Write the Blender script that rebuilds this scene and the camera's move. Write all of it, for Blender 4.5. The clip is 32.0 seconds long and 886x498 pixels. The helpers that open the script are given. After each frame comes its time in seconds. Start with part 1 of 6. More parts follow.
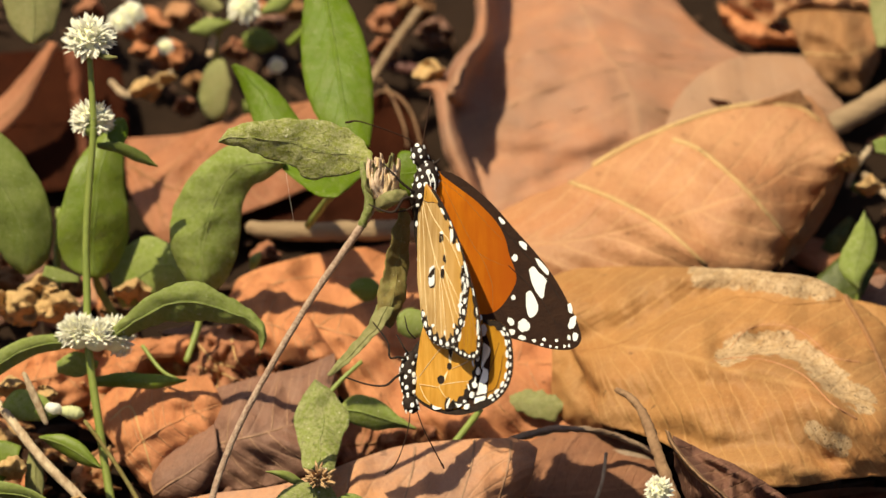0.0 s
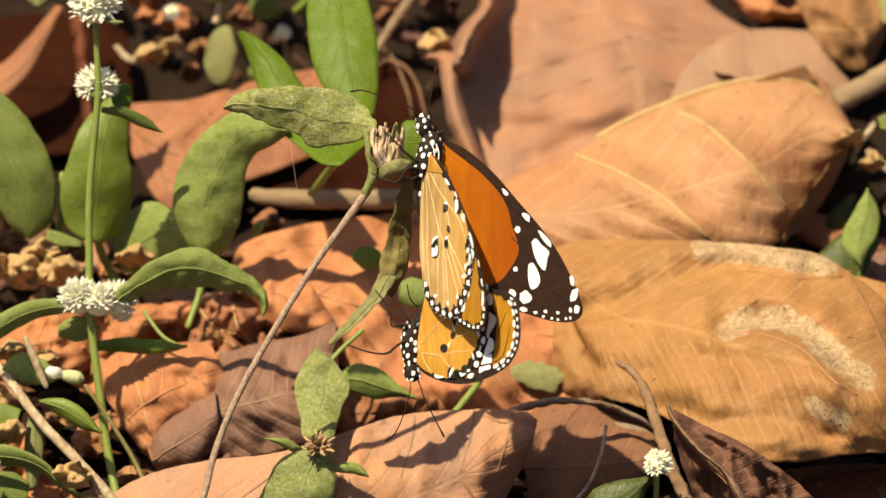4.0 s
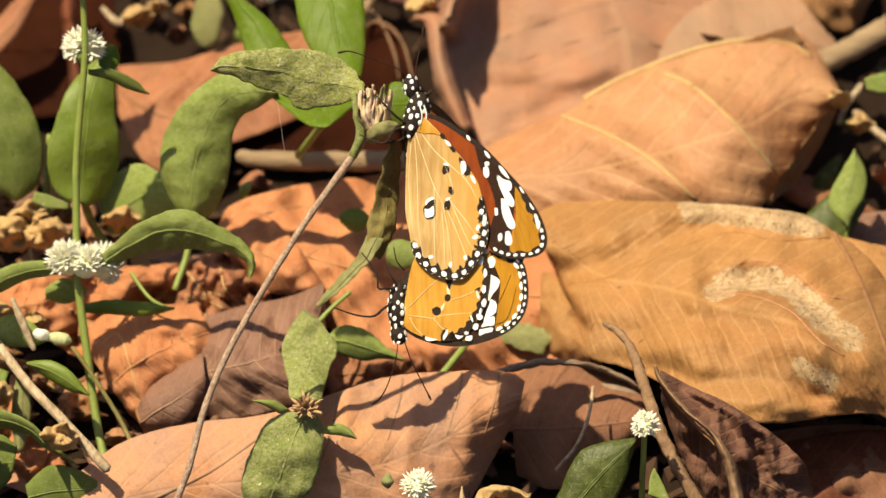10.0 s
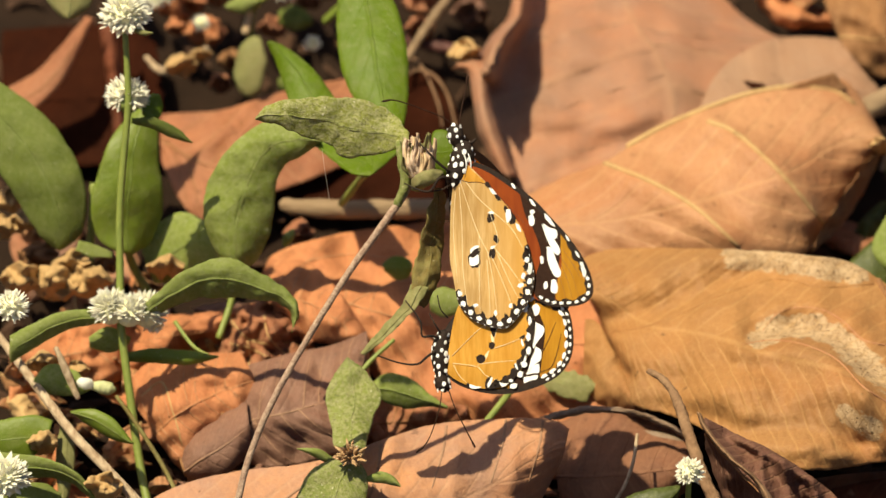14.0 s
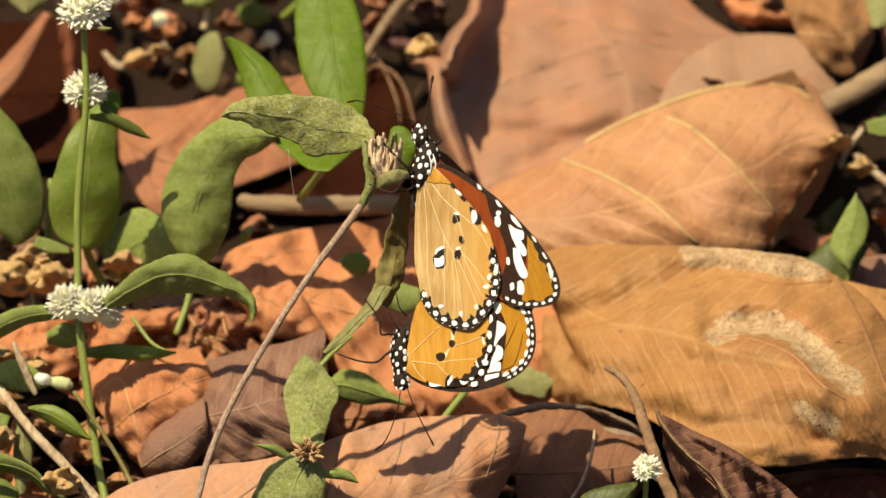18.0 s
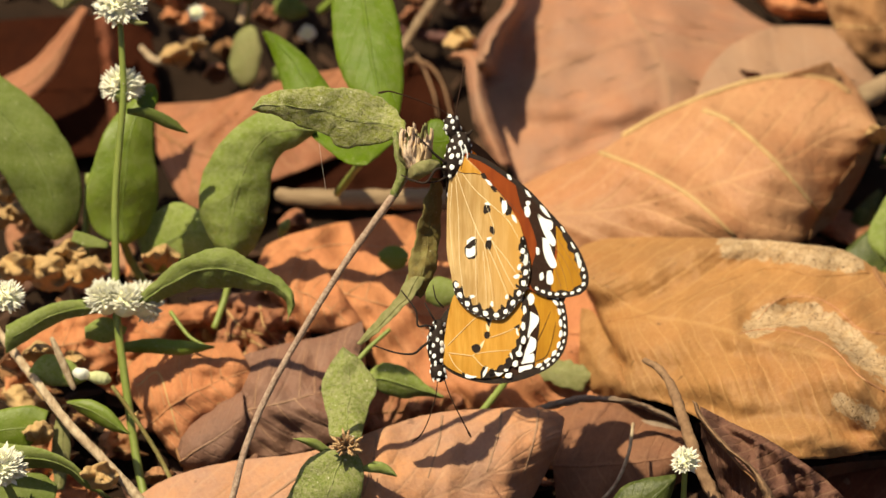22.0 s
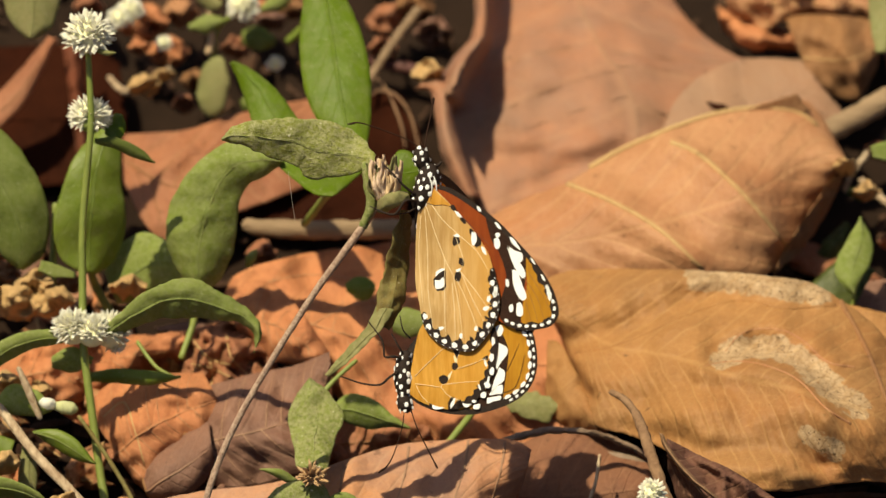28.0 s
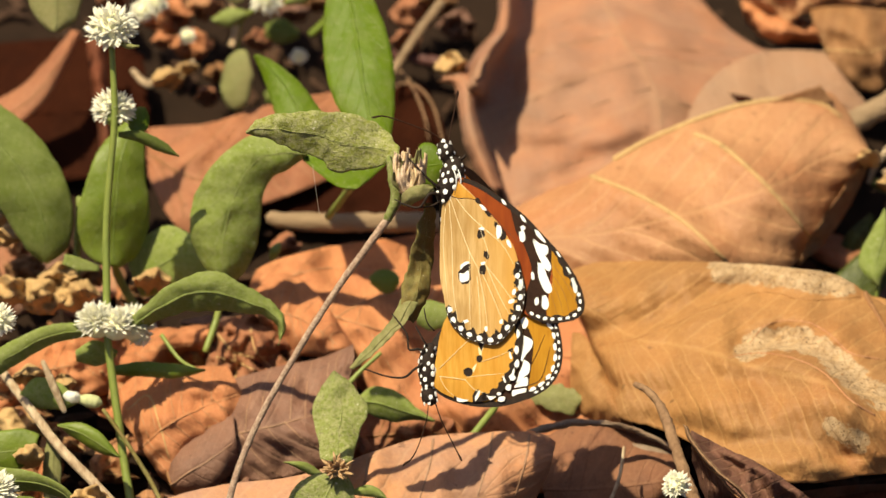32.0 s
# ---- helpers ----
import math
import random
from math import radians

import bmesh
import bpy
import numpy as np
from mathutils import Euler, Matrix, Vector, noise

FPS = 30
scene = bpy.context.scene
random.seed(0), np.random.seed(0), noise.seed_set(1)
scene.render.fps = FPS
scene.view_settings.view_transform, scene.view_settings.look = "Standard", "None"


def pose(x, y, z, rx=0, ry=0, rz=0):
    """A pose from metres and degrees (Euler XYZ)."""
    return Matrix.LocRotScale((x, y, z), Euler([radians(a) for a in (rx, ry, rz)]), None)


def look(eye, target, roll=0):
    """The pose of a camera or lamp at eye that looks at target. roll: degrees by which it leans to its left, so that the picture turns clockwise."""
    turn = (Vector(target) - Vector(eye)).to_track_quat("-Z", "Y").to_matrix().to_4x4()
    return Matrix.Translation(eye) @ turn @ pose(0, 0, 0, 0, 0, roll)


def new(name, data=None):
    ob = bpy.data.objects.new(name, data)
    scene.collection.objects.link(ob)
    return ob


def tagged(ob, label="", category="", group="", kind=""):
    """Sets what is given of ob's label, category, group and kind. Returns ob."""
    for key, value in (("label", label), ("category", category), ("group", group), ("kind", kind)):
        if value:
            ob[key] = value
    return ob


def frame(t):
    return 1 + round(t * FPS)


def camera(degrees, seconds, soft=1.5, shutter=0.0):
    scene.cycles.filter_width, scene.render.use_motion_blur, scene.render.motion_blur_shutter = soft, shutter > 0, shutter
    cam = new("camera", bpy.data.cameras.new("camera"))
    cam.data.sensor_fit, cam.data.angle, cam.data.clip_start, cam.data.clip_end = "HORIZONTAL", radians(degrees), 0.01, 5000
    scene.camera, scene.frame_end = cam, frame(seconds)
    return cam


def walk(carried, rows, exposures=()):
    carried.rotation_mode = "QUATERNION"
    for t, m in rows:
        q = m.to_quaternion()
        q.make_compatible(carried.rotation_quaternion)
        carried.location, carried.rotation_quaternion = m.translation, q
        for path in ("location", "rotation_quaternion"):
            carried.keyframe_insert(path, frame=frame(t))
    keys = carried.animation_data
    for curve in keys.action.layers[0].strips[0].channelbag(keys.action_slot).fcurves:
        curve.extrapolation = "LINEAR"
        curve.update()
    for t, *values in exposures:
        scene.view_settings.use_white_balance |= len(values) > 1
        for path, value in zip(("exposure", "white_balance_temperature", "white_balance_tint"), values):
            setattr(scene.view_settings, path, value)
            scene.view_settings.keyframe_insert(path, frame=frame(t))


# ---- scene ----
from mathutils.bvhtree import BVHTree

# A warm dry forest floor seen close: the plate is an upright plane through the subject, tilted as the view is.
# Plate coordinates: tenths of a millimetre to the right and down, with (784, 441) in its middle.
DIST, PITCH, MID_Z = 1.2, radians(40), 0.072
RIGHT = Vector((1, 0, 0))
RISE = Vector((0, math.sin(PITCH), math.cos(PITCH)))
AHEAD = Vector((0, math.cos(PITCH), -math.sin(PITCH)))
MID = Vector((0, 0, MID_Z))
EYE = MID - AHEAD * DIST

cam = camera(7.475, 32.0, soft=1.4)
cam.data.dof.use_dof = True
cam.data.dof.focus_distance = 1.209
cam.data.dof.aperture_fstop = 21
TURNS = [
    (0, 50.0000, -0.0000, 0.0000),
    (0.5, 49.9303, -0.7037, 0.4412),
    (1, 49.8444, -0.7367, 0.3987),
    (1.5, 49.8438, -0.6854, 0.4718),
    (2, 49.8271, -0.7747, 0.4689),
    (2.5, 49.7718, -0.6843, 0.5640),
    (3, 49.7188, -0.6121, 0.7212),
    (3.5, 49.7428, -0.4815, 0.6876),
    (4, 49.7427, -0.6547, 0.5810),
    (4.5, 49.6850, -0.9557, 0.2792),
    (6.5, 49.4917, -0.7256, 0.4295),
    (7, 49.5208, -0.6957, 0.4295),
    (7.5, 49.5999, -0.6817, 0.3718),
    (8, 49.5613, -0.6877, 0.4333),
    (8.5, 49.5330, -0.5456, 0.6476),
    (9, 49.5356, -0.4542, 0.6509),
    (9.5, 49.4800, -0.6500, 0.6483),
    (10, 49.4196, -0.6564, 0.4402),
    (10.5, 49.3896, -0.5950, 0.3835),
    (11, 49.4467, -0.5982, 0.4149),
    (11.5, 49.5658, -0.5703, 0.6144),
    (12, 49.6371, -0.5226, 0.7149),
    (12.5, 49.5602, -0.5592, 0.6780),
    (13, 49.4721, -0.4583, 0.6460),
    (13.5, 49.5453, -0.3408, 0.6527),
    (14, 49.8219, -0.2949, 0.6162),
    (14.5, 50.0343, -0.5292, 0.7068),
    (15, 50.0184, -1.1041, 0.3755),
    (15.5, 49.7774, -0.7236, 0.5663),
    (17.5, 49.8263, -0.5066, 0.5217),
    (18, 49.7924, -0.6045, 0.4123),
    (18.5, 49.8250, -0.7298, 0.2406),
    (19, 49.8194, -0.6874, 0.0874),
    (19.5, 49.7881, -0.6120, 0.0620),
    (20, 49.9050, -0.4509, 0.1460),
    (20.5, 50.0756, -0.4026, 0.3170),
    (21, 50.0740, -0.2794, 0.4075),
    (21.5, 49.8155, -0.2153, 0.4869),
    (22, 49.7346, -0.2363, 0.5172),
    (22.5, 49.8512, -0.2500, 0.4586),
    (23, 49.9213, -0.3873, 0.4045),
    (23.5, 49.9172, -0.3212, 0.4018),
    (24, 49.9003, -0.4898, 0.5094),
    (24.5, 50.0031, -0.5723, 0.4363),
    (25, 50.1200, -0.4880, 0.3493),
    (25.5, 50.0808, -0.5706, 0.3188),
    (27.5, 50.0398, -0.5455, 0.4644),
    (28, 49.9974, -0.5672, 0.4332),
    (28.5, 50.0426, -0.5014, 0.4097),
    (29, 50.1258, -0.4657, 0.4008),
    (29.5, 50.1980, -0.4987, 0.4388),
    (30, 50.0664, -0.4260, 0.3379),
    (30.5, 49.8443, -0.5082, 0.3116),
    (31, 49.8029, -0.4996, 0.3705),
    (31.5, 49.8960, -0.4593, 0.4664),
    (32, 49.9341, -0.3390, 0.5054),
]
STOPS = [(0.0, 0.49), (4.0, 0.64), (9.0, 0.67), (13.0, 0.55), (15.0, 0.48), (20.0, 0.48), (22.0, 0.48), (25.0, 0.30), (28.0, 0.27), (30.0, 0.43), (32.0, 0.57)]
walk(cam, [(t, pose(EYE.x, EYE.y, EYE.z, a, b, c)) for t, a, b, c in TURNS], STOPS)

# ---- light ----
SUN_TO = Vector((0.35, 0.02, -1.0))
world = bpy.data.worlds.new("sky")
scene.world = world
world.use_nodes = True
wn = world.node_tree.nodes
sky = wn.new("ShaderNodeTexSky")
sky.sky_type = "NISHITA"
sky.sun_disc = False
sky.dust_density = 4.0
sky.sun_elevation = math.asin(-SUN_TO.normalized().z)
sky.sun_rotation = math.atan2(-SUN_TO.x, -SUN_TO.y)
world.node_tree.links.new(sky.outputs[0], wn["Background"].inputs[0])
wn["Background"].inputs[1].default_value = 0.056
sun = new("sun", bpy.data.lights.new("sun", "SUN"))
sun.data.energy = 5.0
sun.data.angle = radians(0.6)
sun.data.color = (1.0, 0.892, 0.61)
sun.matrix_world = look((-0.3, 0.0, 1.2), Vector((-0.3, 0.0, 1.2)) + SUN_TO)


# ---- places ----
def at(x, y, w=0.0):
    """The place at plate coordinates x, y, w millimetres behind the plate."""
    k = 1 + w / 1000 / DIST
    return MID + RIGHT * ((x - 784) * 1e-4 * k) + RISE * ((441 - y) * 1e-4 * k) + AHEAD * (w / 1000)


def depth(x, y, h):
    """How far behind the plate, in millimetres, the line of sight through x, y is h millimetres over the soil."""
    v = (441 - y) * 0.1
    c, s = math.cos(PITCH), math.sin(PITCH)
    return (MID_Z * 1000 + v * c - h) / (s - v * c / 1000 / DIST)


def on(x, y, h=0.0):
    return at(x, y, depth(x, y, h))


def spline(points, n):
    """n points along a smooth curve through the given ones."""
    p = np.array(points, float)
    if len(p) == 2:
        return p[0] + (p[1] - p[0]) * np.linspace(0, 1, n)[:, None]
    d = np.r_[0, np.cumsum(np.maximum(np.linalg.norm(np.diff(p[:, :2], axis=0), axis=1), 1e-6))]
    q = np.vstack([2 * p[0] - p[1], p, 2 * p[-1] - p[-2]])
    out = []
    for t in np.linspace(0, d[-1], n):
        i = int(min(np.searchsorted(d, t, "right") - 1, len(p) - 2))
        f = (t - d[i]) / (d[i + 1] - d[i])
        a, b, c, e = q[i], q[i + 1], q[i + 2], q[i + 3]
        out.append(0.5 * (2 * b + (c - a) * f + (2 * a - 5 * b + 4 * c - e) * f * f + (3 * b - a - 3 * c + e) * f ** 3))
    return np.array(out)


# ---- materials ----
def shader(name, rough=0.6, spec=0.3):
    m = bpy.data.materials.new(name)
    m.use_nodes = True
    b = m.node_tree.nodes["Principled BSDF"]
    b.inputs["Roughness"].default_value = rough
    b.inputs["Specular IOR Level"].default_value = spec
    return m, m.node_tree.nodes, m.node_tree.links, b


def calc(nodes, links, op, a, b=None, c=None):
    n = nodes.new("ShaderNodeMath")
    n.operation = op
    for i, v in enumerate((a, b, c)):
        if v is None:
            continue
        if isinstance(v, (int, float)):
            n.inputs[i].default_value = v
        else:
            links.new(v, n.inputs[i])
    return n.outputs[0]


def blend(nodes, links, fac, a, b, kind="MIX"):
    n = nodes.new("ShaderNodeMix")
    n.data_type = "RGBA"
    n.blend_type = kind
    for i, v in ((0, fac), (6, a), (7, b)):
        if isinstance(v, (int, float)):
            n.inputs[i].default_value = v
        elif isinstance(v, tuple):
            n.inputs[i].default_value = (*v, 1)
        else:
            links.new(v, n.inputs[i])
    return n.outputs[2]


def grain(nodes, links, scale, detail=4, rough=0.55, lo=0.35, hi=0.65, coords="Object", stretch=None):
    """Noise of that many lumps a metre, spread between lo and hi to 0..1."""
    tc = nodes.new("ShaderNodeTexCoord")
    n = nodes.new("ShaderNodeTexNoise")
    n.inputs["Scale"].default_value = scale
    n.inputs["Detail"].default_value = detail
    n.inputs["Roughness"].default_value = rough
    src = tc.outputs[coords]
    if stretch:
        mp = nodes.new("ShaderNodeMapping")
        mp.inputs["Scale"].default_value = stretch
        links.new(src, mp.inputs[0])
        src = mp.outputs[0]
    links.new(src, n.inputs["Vector"])
    r = nodes.new("ShaderNodeMapRange")
    r.inputs[1].default_value, r.inputs[2].default_value = lo, hi
    links.new(n.outputs["Fac"], r.inputs[0])
    return r.outputs[0]


def bump(nodes, links, b, height, strength=0.4, dist=0.0003):
    n = nodes.new("ShaderNodeBump")
    n.inputs["Strength"].default_value = strength
    n.inputs["Distance"].default_value = dist
    links.new(height, n.inputs["Height"])
    links.new(n.outputs[0], b.inputs["Normal"])


def thin(m, nodes, links, b, colour, share):
    """Lets a share of the light through a thin blade."""
    tr = nodes.new("ShaderNodeBsdfTranslucent")
    mix = nodes.new("ShaderNodeMixShader")
    mix.inputs[0].default_value = share
    if isinstance(colour, tuple):
        tr.inputs[0].default_value = (*colour, 1)
    else:
        links.new(colour, tr.inputs[0])
    links.new(b.outputs[0], mix.inputs[1])
    links.new(tr.outputs[0], mix.inputs[2])
    links.new(mix.outputs[0], nodes["Material Output"].inputs[0])


def vein_lines(nodes, links, count, slant, width):
    """Side veins and midrib of a blade, from its own u (across) and v (along): 1 on a vein."""
    uv = nodes.new("ShaderNodeUVMap")
    sep = nodes.new("ShaderNodeSeparateXYZ")
    links.new(uv.outputs[0], sep.inputs[0])
    wob = grain(nodes, links, 90, 2, 0.5, 0.0, 1.0)
    side = calc(nodes, links, "ABSOLUTE", calc(nodes, links, "SUBTRACT", sep.outputs[0], 0.5))
    run = calc(nodes, links, "SUBTRACT", sep.outputs[1], calc(nodes, links, "MULTIPLY", side, slant))
    run = calc(nodes, links, "ADD", run, calc(nodes, links, "MULTIPLY", wob, 0.05))
    saw = calc(nodes, links, "PINGPONG", calc(nodes, links, "MULTIPLY", run, count), 0.5)
    lat = nodes.new("ShaderNodeMapRange")
    lat.inputs[1].default_value, lat.inputs[2].default_value = width, 0.0
    links.new(saw, lat.inputs[0])
    mid = nodes.new("ShaderNodeMapRange")
    mid.inputs[1].default_value, mid.inputs[2].default_value = 0.018, 0.004
    links.new(side, mid.inputs[0])
    return calc(nodes, links, "MAXIMUM", lat.outputs[0], mid.outputs[0])


def dead_leaf(name, main, second, dark, vein, count=9, slant=0.5, worn_through=False, rough=0.72, glow=0.12, relief=0.45, spec=0.22, ribs=0.14, grey=0.4, lines=0.22):
    """A dry fallen blade: two tones, a red and a grey wash, streaks along the side veins, blotches, specks, fine wrinkles."""
    m, nodes, links, b = shader(name, rough, spec)
    c = blend(nodes, links, grain(nodes, links, 48, 5, 0.65, 0.38, 0.62), main, second)
    wash = grain(nodes, links, 22, 3, 0.5, 0.45, 0.62)
    c = blend(nodes, links, calc(nodes, links, "MULTIPLY", wash, grey), c, tuple(0.62 * k + q * min(1, main[0] / 0.4) for k, q in zip(main, (0.06, 0.055, 0.04))))
    red = grain(nodes, links, 31, 4, 0.55, 0.5, 0.68, "Object", (1, 1.7, 1.3))
    c = blend(nodes, links, calc(nodes, links, "MULTIPLY", red, 0.5), c, (main[0] * 0.95, main[1] * 0.74, main[2] * 0.62))
    streak = grain(nodes, links, 1, 5, 0.65, 0.4, 0.66, "UV", (5, 70, 1))
    c = blend(nodes, links, calc(nodes, links, "MULTIPLY", streak, lines), c, dark)
    c = blend(nodes, links, calc(nodes, links, "MULTIPLY", grain(nodes, links, 140, 6, 0.75, 0.53, 0.75), 0.6), c, dark)
    c = blend(nodes, links, calc(nodes, links, "MULTIPLY", grain(nodes, links, 1500, 3, 0.6, 0.5, 0.75), 0.3), c, dark)
    specks = grain(nodes, links, 420, 2, 0.5, 0.69, 0.74)
    c = blend(nodes, links, calc(nodes, links, "MULTIPLY", specks, 0.6), c, tuple(k * 0.5 for k in dark))
    light_bits = grain(nodes, links, 700, 4, 0.7, 0.58, 0.74)
    c = blend(nodes, links, calc(nodes, links, "MULTIPLY", light_bits, 0.3), c, vein)
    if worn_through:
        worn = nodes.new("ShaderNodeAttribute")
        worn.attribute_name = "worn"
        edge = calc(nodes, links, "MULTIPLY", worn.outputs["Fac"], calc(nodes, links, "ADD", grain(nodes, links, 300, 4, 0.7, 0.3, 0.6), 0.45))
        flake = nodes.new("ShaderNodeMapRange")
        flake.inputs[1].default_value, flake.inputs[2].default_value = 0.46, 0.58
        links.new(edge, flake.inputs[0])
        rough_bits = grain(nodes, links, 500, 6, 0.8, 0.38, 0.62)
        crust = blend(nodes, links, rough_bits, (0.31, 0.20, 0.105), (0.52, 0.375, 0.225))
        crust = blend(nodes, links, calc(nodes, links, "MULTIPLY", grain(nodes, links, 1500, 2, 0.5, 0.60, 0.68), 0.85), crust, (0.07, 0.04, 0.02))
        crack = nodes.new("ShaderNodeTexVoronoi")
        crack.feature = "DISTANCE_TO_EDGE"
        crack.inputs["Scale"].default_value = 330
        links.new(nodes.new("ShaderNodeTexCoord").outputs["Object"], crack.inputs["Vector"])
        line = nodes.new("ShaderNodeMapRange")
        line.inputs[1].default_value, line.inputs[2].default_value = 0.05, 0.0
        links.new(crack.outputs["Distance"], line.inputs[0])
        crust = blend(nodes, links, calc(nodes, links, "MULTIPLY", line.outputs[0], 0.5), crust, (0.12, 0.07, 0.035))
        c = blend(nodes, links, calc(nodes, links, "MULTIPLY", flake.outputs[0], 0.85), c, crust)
    v = vein_lines(nodes, links, count, slant, 0.10)
    c = blend(nodes, links, calc(nodes, links, "MULTIPLY", v, 0.2), c, vein)
    tc = nodes.new("ShaderNodeTexCoord")
    net = nodes.new("ShaderNodeTexVoronoi")
    net.feature = "DISTANCE_TO_EDGE"
    net.inputs["Scale"].default_value = 520
    links.new(tc.outputs["Object"], net.inputs["Vector"])
    mesh_lines = nodes.new("ShaderNodeMapRange")
    mesh_lines.inputs[1].default_value, mesh_lines.inputs[2].default_value = 0.09, 0.0
    links.new(net.outputs["Distance"], mesh_lines.inputs[0])
    c = blend(nodes, links, calc(nodes, links, "MULTIPLY", mesh_lines.outputs[0], 0.10), c, vein)
    v = calc(nodes, links, "ADD", v, calc(nodes, links, "MULTIPLY", mesh_lines.outputs[0], 0.25))
    links.new(c, b.inputs["Base Color"])
    fine = calc(nodes, links, "ADD", calc(nodes, links, "MULTIPLY", grain(nodes, links, 260, 7, 0.6, 0.2, 0.8), 1.5), calc(nodes, links, "MULTIPLY", v, 0.3))
    fine = calc(nodes, links, "ADD", fine, calc(nodes, links, "MULTIPLY", streak, ribs))
    bump(nodes, links, b, fine, relief, 0.0005)
    thin(m, nodes, links, b, c, glow)
    return m


def green_leaf(name, main, second, vein=(0.25, 0.33, 0.12), dust=0.0, dust_tone=(0.42, 0.40, 0.24), rough=0.42, count=8, glow=0.25):
    m, nodes, links, b = shader(name, rough, 0.28)
    c = blend(nodes, links, grain(nodes, links, 120, 3, 0.5, 0.3, 0.7), main, second)
    v = vein_lines(nodes, links, count, 0.55, 0.04)
    c = blend(nodes, links, calc(nodes, links, "MULTIPLY", v, 0.16), c, vein)
    pure = c
    spots = grain(nodes, links, 1900, 3, 0.6, 0.62, 0.70)
    c = blend(nodes, links, calc(nodes, links, "MULTIPLY", spots, 0.5), c, (0.36, 0.38, 0.18))
    mott = grain(nodes, links, 380, 5, 0.7, 0.45, 0.7)
    c = blend(nodes, links, calc(nodes, links, "MULTIPLY", mott, 0.42), c, (0.24, 0.26, 0.09))
    stain = grain(nodes, links, 170, 4, 0.6, 0.5, 0.72)
    c = blend(nodes, links, calc(nodes, links, "MULTIPLY", stain, 0.45), c, tuple(k * 0.55 for k in main))
    if dust:
        d = calc(nodes, links, "MULTIPLY", grain(nodes, links, 1100, 6, 0.85, 0.42, 0.62), dust)
        c = blend(nodes, links, d, c, dust_tone)
        pits = grain(nodes, links, 1500, 5, 0.8, 0.54, 0.63)
        c = blend(nodes, links, calc(nodes, links, "MULTIPLY", pits, 0.8 * dust), c, (0.06, 0.06, 0.018))
        bright = grain(nodes, links, 1300, 2, 0.5, 0.70, 0.74)
        c = blend(nodes, links, calc(nodes, links, "MULTIPLY", bright, dust), c, (0.62, 0.60, 0.42))
        b.inputs["Roughness"].default_value = 0.75
    links.new(c, b.inputs["Base Color"])
    h = calc(nodes, links, "ADD", grain(nodes, links, 2200 if dust > 0.5 else 1000, 5, 0.6, 0.2, 0.8), calc(nodes, links, "MULTIPLY", v, -0.25 if dust > 0.5 else -1.0))
    bump(nodes, links, b, h, 0.6 if dust > 0.5 else 0.35, 0.0003)
    thin(m, nodes, links, b, pure, glow)
    return m


def plain(name, main, second, scale=400, rough=0.6, spec=0.3, relief=0.4, stretch=None, glow=0.0):
    m, nodes, links, b = shader(name, rough, spec)
    g = grain(nodes, links, scale, 5, 0.6, 0.3, 0.7, "Object", stretch)
    c = blend(nodes, links, g, main, second)
    c = blend(nodes, links, calc(nodes, links, "MULTIPLY", grain(nodes, links, scale * 5, 3), 0.25), c, tuple(k * 0.7 for k in main))
    links.new(c, b.inputs["Base Color"])
    if relief:
        bump(nodes, links, b, grain(nodes, links, scale * 3, 5, 0.6, 0.2, 0.8, "Object", stretch), relief, 0.0003)
    if glow:
        thin(m, nodes, links, b, c, glow)
    return m


PINK = dead_leaf("dry_leaf_rose", (0.38, 0.172, 0.095), (0.29, 0.165, 0.115), (0.23, 0.115, 0.07), (0.48, 0.27, 0.15), 7, 0.4, grey=0.8, lines=0.08, ribs=0.05)
ROSE_PALE = dead_leaf("dry_leaf_pale_rose", (0.34, 0.19, 0.11), (0.30, 0.185, 0.12), (0.27, 0.14, 0.09), (0.40, 0.25, 0.16), 6, 0.4)
PEACH = dead_leaf("dry_leaf_peach", (0.46, 0.228, 0.108), (0.375, 0.166, 0.075), (0.32, 0.135, 0.055), (0.62, 0.38, 0.18), 9, 0.6, rough=0.58, spec=0.34, relief=0.6)
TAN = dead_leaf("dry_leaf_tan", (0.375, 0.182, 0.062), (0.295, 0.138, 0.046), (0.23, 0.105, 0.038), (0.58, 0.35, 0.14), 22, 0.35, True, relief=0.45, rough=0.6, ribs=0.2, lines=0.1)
ORANGE = dead_leaf("dry_leaf_orange", (0.53, 0.215, 0.09), (0.45, 0.165, 0.07), (0.20, 0.07, 0.035), (0.58, 0.28, 0.12), 8, 0.5)
RUST = dead_leaf("dry_leaf_rust", (0.36, 0.14, 0.065), (0.27, 0.11, 0.06), (0.15, 0.06, 0.035), (0.46, 0.26, 0.14), 7, 0.5)
MAUVE = dead_leaf("dry_leaf_mauve", (0.245, 0.122, 0.08), (0.18, 0.09, 0.064), (0.11, 0.05, 0.036), (0.36, 0.22, 0.15), 6, 0.6, rough=0.6, spec=0.3, relief=0.7, lines=0.1)
FRONT = dead_leaf("dry_leaf_front", (0.52, 0.245, 0.115), (0.36, 0.205, 0.145), (0.26, 0.13, 0.09), (0.52, 0.33, 0.2), 12, 0.5)
BROWN = dead_leaf("dry_leaf_brown", (0.28, 0.132, 0.052), (0.205, 0.094, 0.042), (0.15, 0.07, 0.03), (0.50, 0.30, 0.14), 8, 0.5)
DARKRED = dead_leaf("dry_leaf_dark_red", (0.17, 0.045, 0.018), (0.10, 0.026, 0.011), (0.05, 0.016, 0.009), (0.28, 0.12, 0.06), 6, 0.5)
